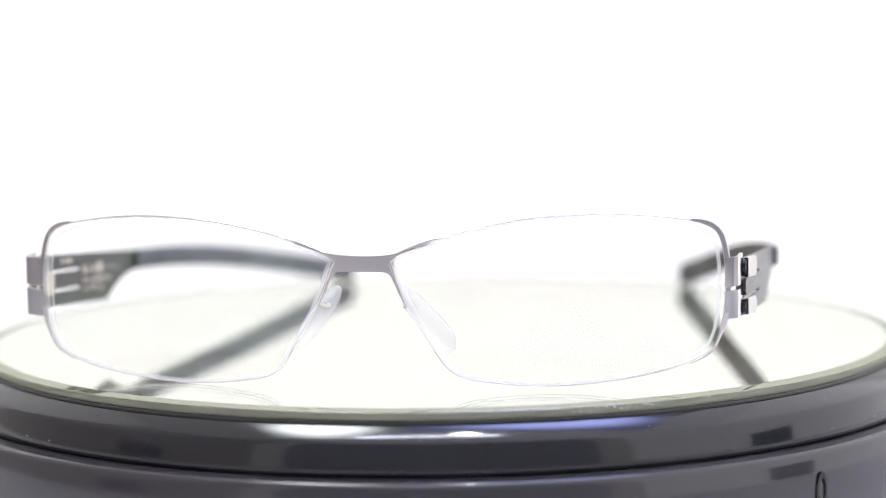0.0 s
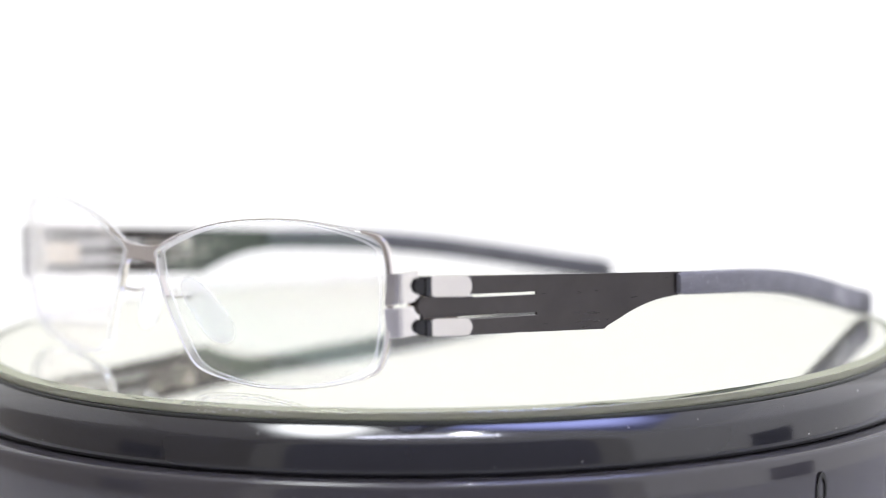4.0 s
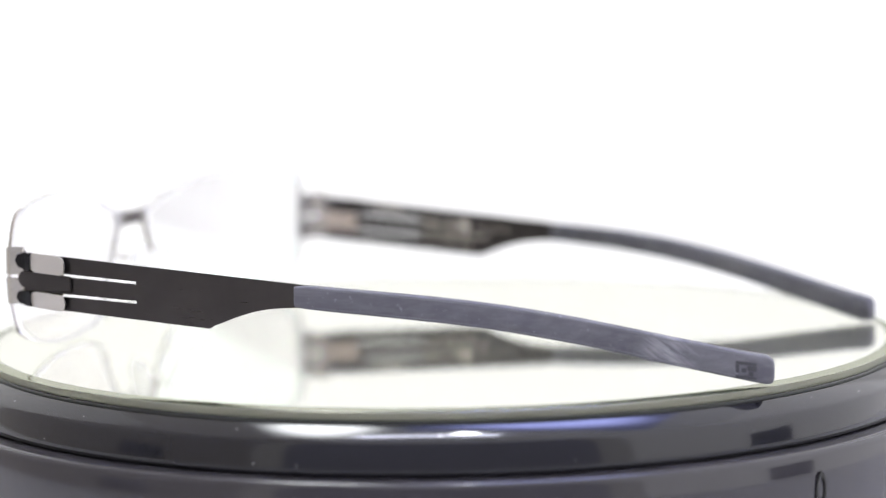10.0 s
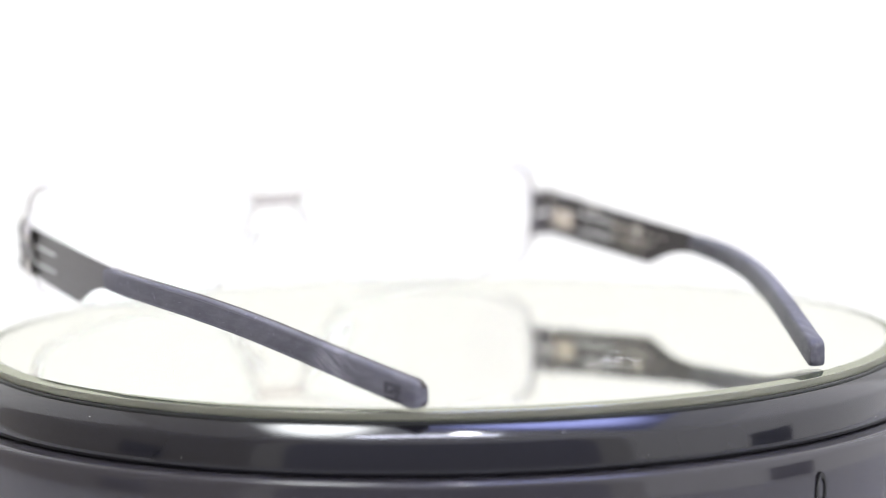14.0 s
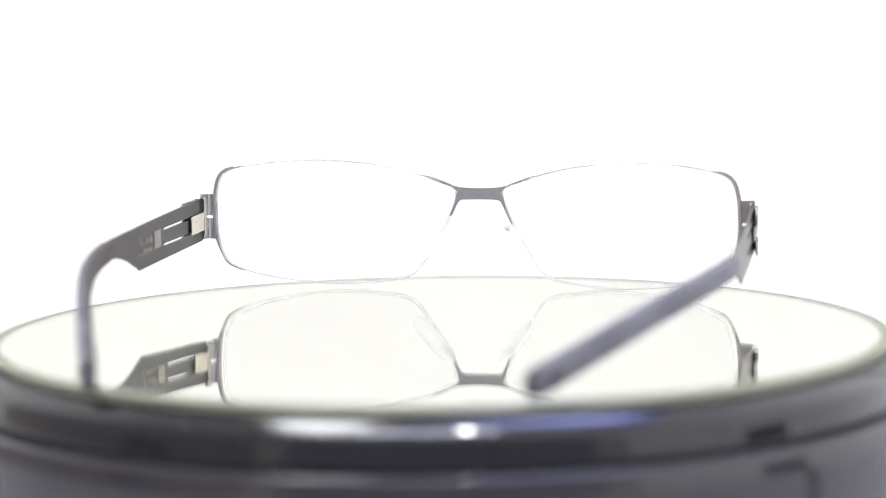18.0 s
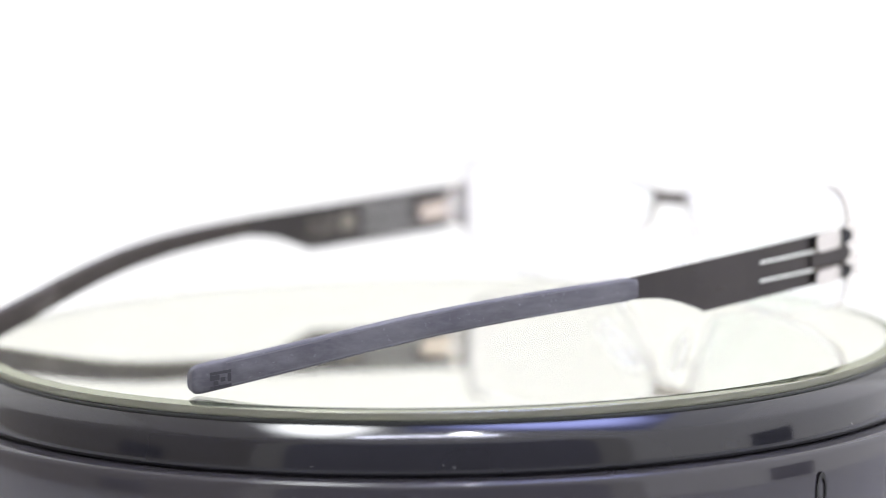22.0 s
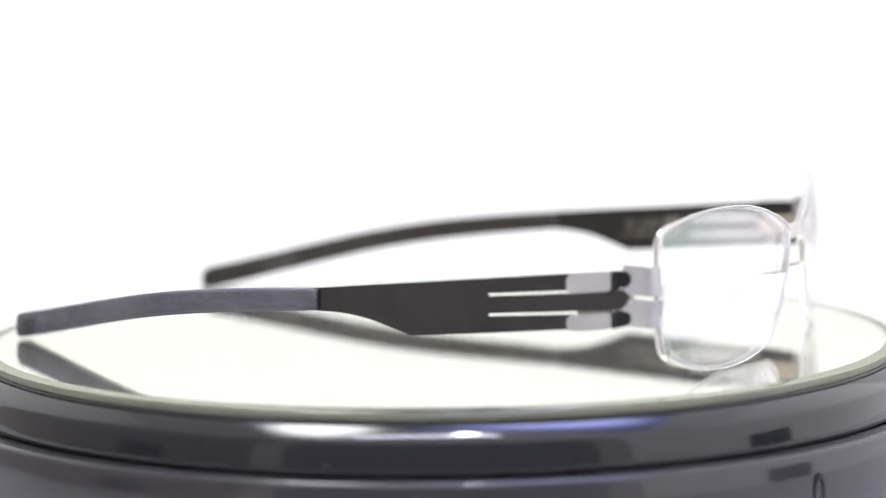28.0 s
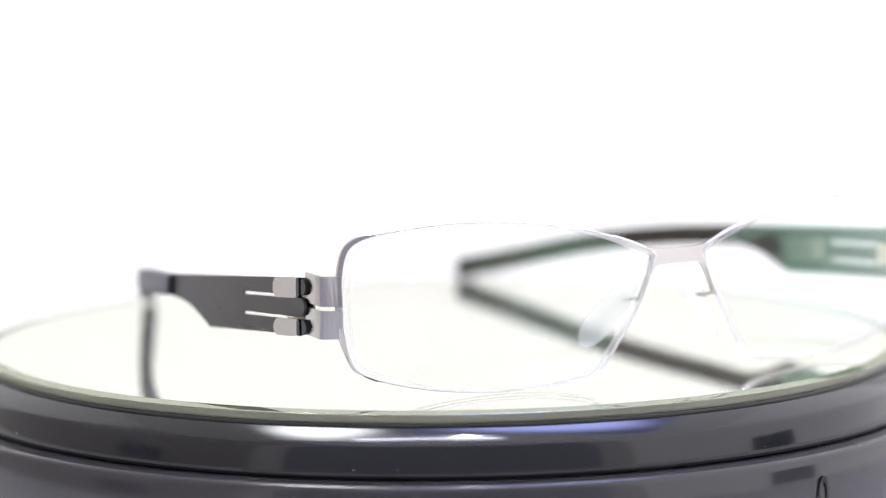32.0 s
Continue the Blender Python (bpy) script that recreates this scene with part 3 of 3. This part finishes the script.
def nose_pad(parent, s):
    bm = bmesh.new()
    bmesh.ops.create_uvsphere(bm, u_segments=24, v_segments=14, radius=1.0)
    for v in bm.verts:
        x, y, z = v.co
        k = abs(z) ** 0.6 * (1 if z > 0 else -1)
        v.co = Vector((x * 1.6, y * 2.8, k * 7.6 if abs(z) > 0.02 else 0)) * MM
        v.co.y *= 1.0 + 0.12 * (-k)
    ob = part("nose_pad", bm, M_SILICONE, parent, "clear oval silicone nose pad")
    up = Vector((-9.0 * s, 4.0, 11.3)).normalized()
    thin = Vector((0.94 * s, 0.34, 0.45)).cross(up).cross(up).normalized()
    ob.matrix_basis = Matrix.Translation(Vector((s * 10.0, -7.8, 11.9)) * MM) @ Matrix((thin, up.cross(thin), up)).transposed().to_4x4()
    # bent wire arm from the rim to the pad
    bm = bmesh.new()
    line = spline([(s * 8.2, -0.7, 15.2), (s * 7.2, -2.6, 14.6), (s * 7.1, -4.4, 14.6), (s * 8.2, -6.0, 14.4)], 14, False)
    rings = []
    for i, p in enumerate(line):
        t = (line[min(i + 1, 13)] - line[max(i - 1, 0)]).normalized()
        u = t.cross(Vector((0, 0, 1))).normalized()
        w = t.cross(u)
        rings.append([p + 0.38 * (u * math.cos(k * math.pi / 4) + w * math.sin(k * math.pi / 4)) for k in range(8)])
    tube(bm, rings)
    inv = ob.matrix_basis.inverted()
    bm.transform(inv)
    part("pad_arm", bm, M_STEEL_BARE, ob, "small steel pad arm")
    return ob


def lift(s, y):
    """How much one temple stands above the other: the glasses rest a little tilted."""
    a, c = (0.45, 1.25) if s < 0 else (-0.45, -0.65)
    if y > -73:
        return a + (c - a) * max(0.0, min(1.0, (-15 - y) / 58.0))
    return c * max(0.0, 1 - (-73 - y) / 80.5)


def side_x(y, s):
    """Distance of the temple from the middle, along its way back; the right one is splayed a little wider."""
    wide, bow, near = {-1: (66.7, 0.25, 65.1), 1: (67.6, 0.22, 66.7)}[s]
    if y > -73.1:
        return near + (wide - near) * math.sin(min(1.0, (-13 - y) / 60.0) * math.pi / 2)
    u = min(1.0, (-73.1 - y) / 80.5)
    return wide - (wide - 40.6) * (bow * u + 1.27 * u * u - (bow + 0.27) * u ** 3)


def top_z(y):
    return 21.75 + (y + 17) * 0.082


def low_z(y):
    if y > -55.5:
        return 11.35 + (y + 26) * 0.078
    t = min(1.0, (-55.5 - y) / 16.0)
    soft = max(0.0, 1 - abs(y + 56.0) / 2.6)
    return 9.05 + 3.85 * (1 - (1 - t) ** 2.1) + 0.30 * soft * soft


def strip(bm, s, y0, y1, lo, hi, off, thick, steps):
    """A bent strip of sheet steel between two edge lines."""
    rings = []
    for i in range(steps + 1):
        y = y0 + (y1 - y0) * i / steps
        x, dz = side_x(y, s) + off, lift(s, y)
        rings.append([(s * x, y, lo(y) + dz), (s * (x + thick), y, lo(y) + dz), (s * (x + thick), y, hi(y) + dz), (s * x, y, hi(y) + dz)])
    tube(bm, rings)


def plate_at(s, off, thick):
    def place(a, c, d):
        return (s * (side_x(a, s) + off + thick - d), a, c + lift(s, a) + 0.078 * (a + 20))
    return place


def end_piece(parent, s):
    bm = bmesh.new()
    front = bmesh.new()
    z = lift(s, -15)
    # two front tabs beside the rim, bent back round the corner
    for z0, z1 in ((17.75, 22.9), (12.1, 17.05)):
        near = side_x(-15, s)
        fwd = SKEW * s * 63 - 0.2
        way = [(62.9, -10.0 + fwd), (63.7, -10.25 + fwd), (near - 0.55, -10.55 + fwd), (near - 0.1, -11.3 + fwd), (near, -12.9 + fwd * 0.5), (near + 0.1, -15.1)]
        rings = []
        pts = spline(way, 16, False)
        for i, p in enumerate(pts):
            t = pts[min(i + 1, 15)] - pts[max(i - 1, 0)]
            out = Vector((-t.y, t.x)).normalized() * 0.3
            dz = sag(s, 63) + (z - sag(s, 63)) * i / 15
            lean = (0.55 if z0 > 15 else -0.7) * max(0.0, 1 - i / 8)
            rings.append([(s * (p.x - out.x), p.y - out.y + max(0, lean), z0 + dz), (s * (p.x + out.x), p.y + out.y + max(0, lean), z0 + dz), (s * (p.x + out.x), p.y + out.y - min(0, lean), z1 + dz),
                          (s * (p.x - out.x), p.y - out.y - min(0, lean), z1 + dz)])
        k = next(i for i, p in enumerate(pts) if p.x > near - 0.4)
        tube(front, rings[:k + 1])
        tube(bm, rings[k:])
    # the web that joins them behind the slit
    slab(bm, rounded(-15.3, -13.4, 12.4, 21.8, 0.4), plate_at(s, -0.62, 0.3), 0.3)
    ob = part("end_piece", bm, M_STEEL_FOLDED, parent, "folded bare steel end piece with a slit", smooth=False)
    part("front_tab", front, M_STEEL_FRONT, ob, "steel front tabs beside the lens, darkened for the dim room they mirror", smooth=False)
    for z0, z1 in ((18.05, 21.65), (11.35, 14.35)):
        bm = bmesh.new()
        slab(bm, rounded(-25.0, -16.8, z0, z1, 1.15), lambda a, c, d: (s * (side_x(a, s) + 0.97 + 0.10 * (-16.8 - a) - d), a, c + lift(s, a) + 0.078 * (a + 20)), 0.42)
        bmesh.ops.bevel(bm, geom=list(bm.edges), offset=0.00016, segments=3, affect="EDGES")
        part("clip", bm, M_STEEL_BARE, ob, "rounded bare steel clip")
        bm = bmesh.new()
        slab(bm, rounded(-17.0, -15.9, z0 + 0.15, z1 - 0.15, 0.2), plate_at(s, 0.50, 0.78), 0.78)
        bmesh.ops.bevel(bm, geom=list(bm.edges), offset=0.00022, segments=2, affect="EDGES")
        part("fold", bm, M_FOLD, ob, "dark shiny folded tab", smooth=False)
    bm = bmesh.new()
    slab(bm, rounded(-23.6, -13.4, 13.95, 18.3, 0.5), plate_at(s, -0.55, 0.32), 0.32)
    bmesh.ops.bevel(bm, geom=list(bm.edges), offset=0.00006, segments=1, affect="EDGES")
    part("centre_tab", bm, M_STEEL_TAB, ob, "bare steel tab on the inner side", smooth=False)
    return ob


SLITS = ((lambda y: 17.55 + (y + 25) * 0.066, lambda y: 18.11 + (y + 25) * 0.066), (lambda y: 13.8 + (y + 25) * 0.056, lambda y: 14.35 + (y + 25) * 0.056))


def words(text, size, parent, name, material, m, label="", bold=0.0):
    cu = bpy.data.curves.new("lettering", "FONT")
    cu.body, cu.size, cu.extrude, cu.offset = text, size * MM, 0.00002, bold * MM
    tmp = bpy.data.objects.new("lettering", cu)
    me = bpy.data.meshes.new_from_object(tmp)
    bpy.data.objects.remove(tmp)
    me.materials.append(material)
    ob = new(name, me)
    ob.parent = parent
    ob.matrix_basis = m
    return tagged(ob, label) if label else ob


def inner(s, y, z, size_tilt=0.0, out=0.06):
    """The pose for writing on the inner face of a temple, with its lines running back."""
    x = side_x(y, s) - out
    t = Vector((s * (side_x(y - 1, s) - side_x(y, s)), -1.0, top_z(y - 1) - top_z(y) + size_tilt))
    t.normalize()
    face = Vector((-s, 0, 0))
    up = face.cross(t) if s > 0 else face.cross(t)
    right = t if s > 0 else -t
    up = Vector((0, 0, 1))
    n = right.cross(up).normalized()
    up = n.cross(right)
    return Matrix.Translation(Vector((s * x, y, z + lift(s, y))) * MM) @ Matrix((right, up, n)).transposed().to_4x4()


def words_along(text, size, parent, name, material, s, y0, z0, fall, label):
    """Writing laid along the bent inner face of a sleeve."""
    ob = words(text, size, parent, name, material, Matrix.Identity(4), label, 0.05)
    for v in ob.data.vertices:
        a, c, d = v.co / MM
        y = y0 - a
        u = (-73.1 - y) / 80.5
        v.co = Vector((s * (side_x(y, s) + 0.25 - 1.30 - 0.38 * u - d), y, z0 + c - fall * a + lift(s, y))) * MM
    return ob


def bars(bm, s, y0, y1, z, h, cuts, rng, slope=0.08):
    """Short upright bars in a row, in place of small print."""
    y = y0
    while y > y1:
        w = rng.choice((0.22, 0.3, 0.4))
        if rng.random() < cuts:
            y -= 0.55
            continue
        hh = h * rng.choice((0.72, 0.75, 1.0))
        zz = z + (y - y0) * slope
        slab(bm, [(y, zz), (y - w, zz - w * slope), (y - w, zz + hh - w * slope), (y, zz + hh)], lambda a, c, d: (s * (side_x(a, s) - 0.05 - d), a, c + lift(s, a)), 0.05)
        y -= w + 0.2


def temple(parent, s):
    bm = bmesh.new()
    t = 0.5
    drop = 0.45 if s < 0 else 0.22

    def low(y):
        return low_z(y) - drop * max(0.0, min(1.0, (y + 74) / 14))

    strip(bm, s, -40.0, -74.2, low, top_z, 0.0, t, 40)
    body = part("temple", bm, M_STEEL_DARK, parent, "dark sheet steel temple with two slits and a stepped lower edge", smooth=False)
    up = 0.05 if s > 0 else -0.2
    slit = [[(lambda y, f=f: f(y) + up) for f in pair] for pair in SLITS]
    for lo, hi, y0 in ((slit[0][1], top_z, -15.0), (slit[1][1], slit[0][0], -15.6), (low, slit[1][0], -15.0)):
        bm = bmesh.new()
        strip(bm, s, y0, -40.0, lo, hi, 0.0, t, 16)
        part("prong", bm, M_STEEL_DARK, body, smooth=False)
    # rounded hook ends of the three prongs
    for y0, y1, z0, z1, off, th in ((-16.8, -13.7, 18.5, 21.3, 0.36, 0.70), (-26.0, -14.3, 14.95, 18.0, 0.52, 0.5), (-16.8, -13.7, 11.7, 14.25, 0.36, 0.70)):
        bm = bmesh.new()
        out = rounded(y0, y1, z0, z1, min(1.25, (z1 - z0) * 0.49), (1, 0, 0, 1))
        slab(bm, out, plate_at(s, off, th), th)
        bmesh.ops.bevel(bm, geom=list(bm.edges), offset=0.00016, segments=3, affect="EDGES")
        part("hook", bm, M_HOOK if y0 > -20 else M_STEEL_DARK, body, "black rounded hook of the hinge")
    # rubber sleeve, pulled over the rear of the steel
    bm = bmesh.new()
    rings = []
    steps = 46
    for i in range(steps + 1):
        u = i / (steps - 6) * 0.978 if i < steps - 5 else 0.978 + 0.022 * math.sin((i - steps + 6) / 6 * math.pi / 2)
        y = -73.1 - 80.5 * u
        zt = 17.1 - 11.9 * (0.326 * u + 1.134 * u * u - 0.46 * u ** 3)
        zb = 12.9 - 12.9 * (0.396 * u + 0.976 * u * u - 0.372 * u ** 3)
        arch = (1.1 if s < 0 else 0.7) * math.sin(math.pi * min(1.0, u)) ** 2
        zt, zb = zt + arch, zb + arch
        x = side_x(y, s) + 0.25
        tx = (side_x(y - 0.5, s) - side_x(y + 0.5, s), -1.0)
        k = math.hypot(*tx)
        nx, ny = -tx[1] / k, tx[0] / k
        half = 1.25 + 0.35 * u
        shrink = 1.0
        if u > 0.978:
            shrink = 0.45 + 0.55 * math.sqrt(max(0.0, 1 - ((u - 0.978) / 0.022) ** 2))
        if u < 0.012:
            shrink = 0.86
        zm, hh = (zt + zb) / 2 + lift(s, y), (zt - zb) / 2 * (0.10 + 0.90 * shrink)
        ring = []
        for a in range(20):
            ang = 2 * math.pi * a / 20
            c, d = math.cos(ang), math.sin(ang)
            e = 0.38
            px = math.copysign(abs(c) ** e, c) * half * (0.7 + 0.3 * shrink)
            pz = math.copysign(abs(d) ** e, d) * hh
            wob = 0.05 * noise.noise(Vector((y * 0.21 + s * 9, ang, 0)))
            ring.append((s * (x + nx * (px + wob)), y + ny * px, max(0.02, zm + pz)))
        rings.append(ring)
    tube(bm, rings)
    # the inner faces differ: one is darker and browner, the other paler
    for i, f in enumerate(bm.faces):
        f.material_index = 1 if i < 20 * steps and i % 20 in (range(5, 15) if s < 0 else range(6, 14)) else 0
    sleeve = part("ear_sleeve", bm, [M_RUBBER, M_RUBBER_BROWN if s < 0 else M_RUBBER_PALE], body, "smooth blue-grey rubber ear sleeve, faintly scuffed")
    # the outer edges' highlight and wear are put into paler strips
    for k, f0, f1 in ((1, 0.55, 1.0), (18, 0.0, 0.45)):
        bm = bmesh.new()
        rows = []
        for ring in rings[2:-8]:
            c = sum((Vector(p) for p in ring), Vector()) / len(ring)
            p, q = Vector(ring[k]), Vector(ring[k + 1])
            rows.append([bm.verts.new((c + (m - c) * w) * MM) for m in (p.lerp(q, f0), p.lerp(q, f1)) for w in (0.985, 1.015)])
        for e, g in zip(rows, rows[1:]):
            for i, j in ((0, 1), (1, 3), (3, 2), (2, 0)):
                bm.faces.new((e[i], e[j], g[j], g[i]))
        part("edge_shine", bm, M_EDGE_PALE, sleeve, "pale strip, the rubber edge's highlight and wear in its colour", smooth=False)
    # slab at the sleeve's mouth: the hollow's shade is coloured in, pale on the left
    bm = bmesh.new()
    y = -72.95
    slab(bm, rounded(side_x(y, s) - 0.75, side_x(y, s) + 1.25, 13.25 + lift(s, y), 16.75 + lift(s, y), 0.4), lambda a, c, d: (s * a, y - d, c), 0.12)
    part("sleeve_mouth", bm, M_EDGE_PALE if s < 0 else M_RUBBER_DARK, sleeve, "pale mouth of the sleeve" if s < 0 else "mouth of the sleeve with its hollow's shade coloured in", smooth=False)
    # pressed square emblem near the end, on the outer face
    face = 1
    bm = bmesh.new()
    for q in ((0.0, 1.0, 0.82, 1.0), (0.0, 0.16, 0.30, 0.80), (0.55, 1.0, 0.50, 0.80), (0.28, 0.50, 0.36, 0.62), (0.62, 0.84, 0.20, 0.46), (0.0, 1.0, 0.0, 0.17)):
        pts = [(-147.2 - 3.4 * q[a], 1.65 - 0.5 * q[a] + 3.0 * q[c]) for a, c in ((0, 2), (1, 2), (1, 3), (0, 3))]
        slab(bm, pts, lambda a, c, d: (s * (side_x(a, s) + 0.25 + face * (1.60 - d)), a + face * (-0.55), c + lift(s, a)), 0.12)
    part("emblem", bm, M_EMBLEM, sleeve, "small pressed square emblem", smooth=False)
    # pale scuffs on the rubber
    rng = random.Random(7 + s)
    bm = bmesh.new()
    for k in range(18):
        y = rng.choice((rng.uniform(-98, -112), rng.uniform(-128, -143)))
        u = (-73.1 - y) / 80.5
        zm = 15.0 - 12.4 * (0.36 * u + 1.05 * u * u - 0.41 * u ** 3) + rng.uniform(-1.3, 1.3)
        w, h, g = rng.uniform(0.15, 0.8), rng.uniform(0.05, 0.14), rng.uniform(-0.6, 0.4)
        face = rng.choice((1, -1))
        slab(bm, [(y, zm), (y - w, zm + g * w), (y - w, zm + g * w + h), (y, zm + h)], lambda a, c, d: (s * (side_x(a, s) + 0.25 + face * (1.33 + 0.35 * u - d)), a - face * 0.35, c + lift(s, a)), 0.1)
    tagged(part("scuffs", bm, M_SCUFF, sleeve, "pale scuffs", smooth=False), kind="stuff")
    # print on the inner side
    bm = bmesh.new()
    rng = random.Random(11)
    if s > 0:
        # maker's name and square mark as plain shapes, then small print
        bars(bm, s, -40.7, -48.8, 15.75, 1.75, 0.12, rng)
        slab(bm, [(-49.8, 15.0), (-52.2, 14.8), (-52.2, 17.0), (-49.8, 17.2)], lambda a, c, d: (s * (side_x(a, s) - 0.05 - d), a, c + lift(s, a)), 0.05)
        slab(bm, [(-53.4, 15.45), (-62.4, 14.75), (-62.4, 14.95), (-53.4, 15.7)], lambda a, c, d: (s * (side_x(a, s) - 0.05 - d), a, c + lift(s, a)), 0.05)
        bars(bm, s, -47.2, -57.0, 13.55, 1.0, 0.12, rng)
        bars(bm, s, -46.3, -49.2, 12.1, 1.0, 0.1, rng)
        bars(bm, s, -28.5, -34.6, 19.15, 1.05, 0.05, rng)
        part("print", bm, M_CREAM, body, "cream small print", smooth=False)
        words("questions?", 1.45, body, "lettering", M_CREAM, inner(s, -40.6, 14.05), "cream lettering")
        words("ep-pat. no.", 1.35, body, "lettering", M_CREAM, inner(s, -40.6, 12.55), "cream lettering")
        words("CE", 2.2, body, "lettering", M_CREAM, inner(s, -50.1, 11.2), "cream lettering")
        words_along("the original by", 2.1, sleeve, "lettering", M_LETTER, s, -75.4, 14.6, 0.09, "dark pressed lettering")
        bm = bmesh.new()
        for k in range(9):
            y = -88.6 - 0.93 * k
            slab(bm, [(y, 13.35 - 0.12 * k), (y - 0.5, 13.3 - 0.12 * k), (y - 0.5, 14.6 - 0.12 * k), (y, 14.65 - 0.12 * k)], lambda a, c, d: (s * (side_x(a, s) - 1.02 - 0.005 * (-73 - a) - d), a, c + lift(s, a)), 0.05)
        part("print", bm, M_RUBBER_DARK, sleeve, "dark pressed marks", smooth=False)
    else:
        slab(bm, [(-42.2, 12.9), (-46.2, 12.6), (-46.2, 16.6), (-42.2, 16.9)], lambda a, c, d: (s * (side_x(a, s) - 0.05 - d), a, c + lift(s, a)), 0.05)
        bars(bm, s, -47.5, -55.0, 14.6, 1.7, 0.1, rng)
        bars(bm, s, -47.5, -56.5, 12.6, 1.0, 0.1, rng)
        part("print", bm, M_CREAM_FADED, body, "faded cream small print", smooth=False)
    return body


def eyeglasses():
    ob = tagged(new("eyeglasses"), "open steel eyeglasses with clear lenses and grey rubber ear sleeves", "eyeglasses")
    bridge(ob)
    for s in (1, -1):
        rim(ob, s)
        lens(ob, s)
        nose_pad(ob, s)
        end_piece(ob, s)
        temple(ob, s)
    return ob


glasses = eyeglasses()


# ---- what moves ----
def motions():
    # the platter turns evenly
    walk(platter, [(t, pose(0, 0, 0, 0, 0, -9.975 * t)) for t in range(0, 33, 2)])
    # the glasses ride on it, just off the middle: seconds, place of the bridge in mm, turn in degrees
    ride = [(0, -13.69, -72.87, 168.01), (1, -25.55, -70.47, 157.94), (2, -36.6, -65.41, 147.87), (3, -46.93, -57.89, 137.78), (3.5, -51.35, -53.52, 132.73),
            (5.5, -64.9, -32.58, 112.48), (6, -66.92, -26.77, 107.42), (7, -69.92, -14.42, 97.31), (8, -70.89, -1.72, 87.24), (9, -69.88, 10.68, 77.23),
            (10, -66.99, 22.64, 67.27), (11, -62.17, 34.29, 57.36), (12, -55.33, 44.24, 47.47), (13, -47.35, 52.95, 37.55), (14, -37.96, 60.12, 27.55),
            (14.5, -32.64, 63.03, 22.52), (16.5, -9.33, 70.34, 2.3), (17, -2.88, 70.9, -2.76), (18, 10.12, 70.61, -12.88), (19, 22.28, 68.44, -22.96),
            (20, 33.64, 64.57, -32.98), (21, 44.49, 58.28, -42.92), (22, 53.62, 49.71, -52.81), (23, 60.84, 39.74, -62.67), (24, 66.81, 28.18, -72.51),
            (25, 70.68, 15.91, -82.33), (25.5, 71.95, 9.68, -87.23), (27.5, 72.48, -15.31, -106.8), (28, 70.93, -21.2, -111.7), (29, 66.76, -32.51, -121.53),
            (30, 60.48, -43.35, -131.4), (31, 52.75, -53.27, -141.29), (32, 42.92, -62.05, -151.19)]
    walk(glasses, [(t, pose(x * MM, y * MM, 0, 0, 0, a)) for t, x, y, a in ride])
    walk(focus, [(t, Matrix.Translation(EYE + AHEAD * d)) for t, d in FOCUS])


motions()
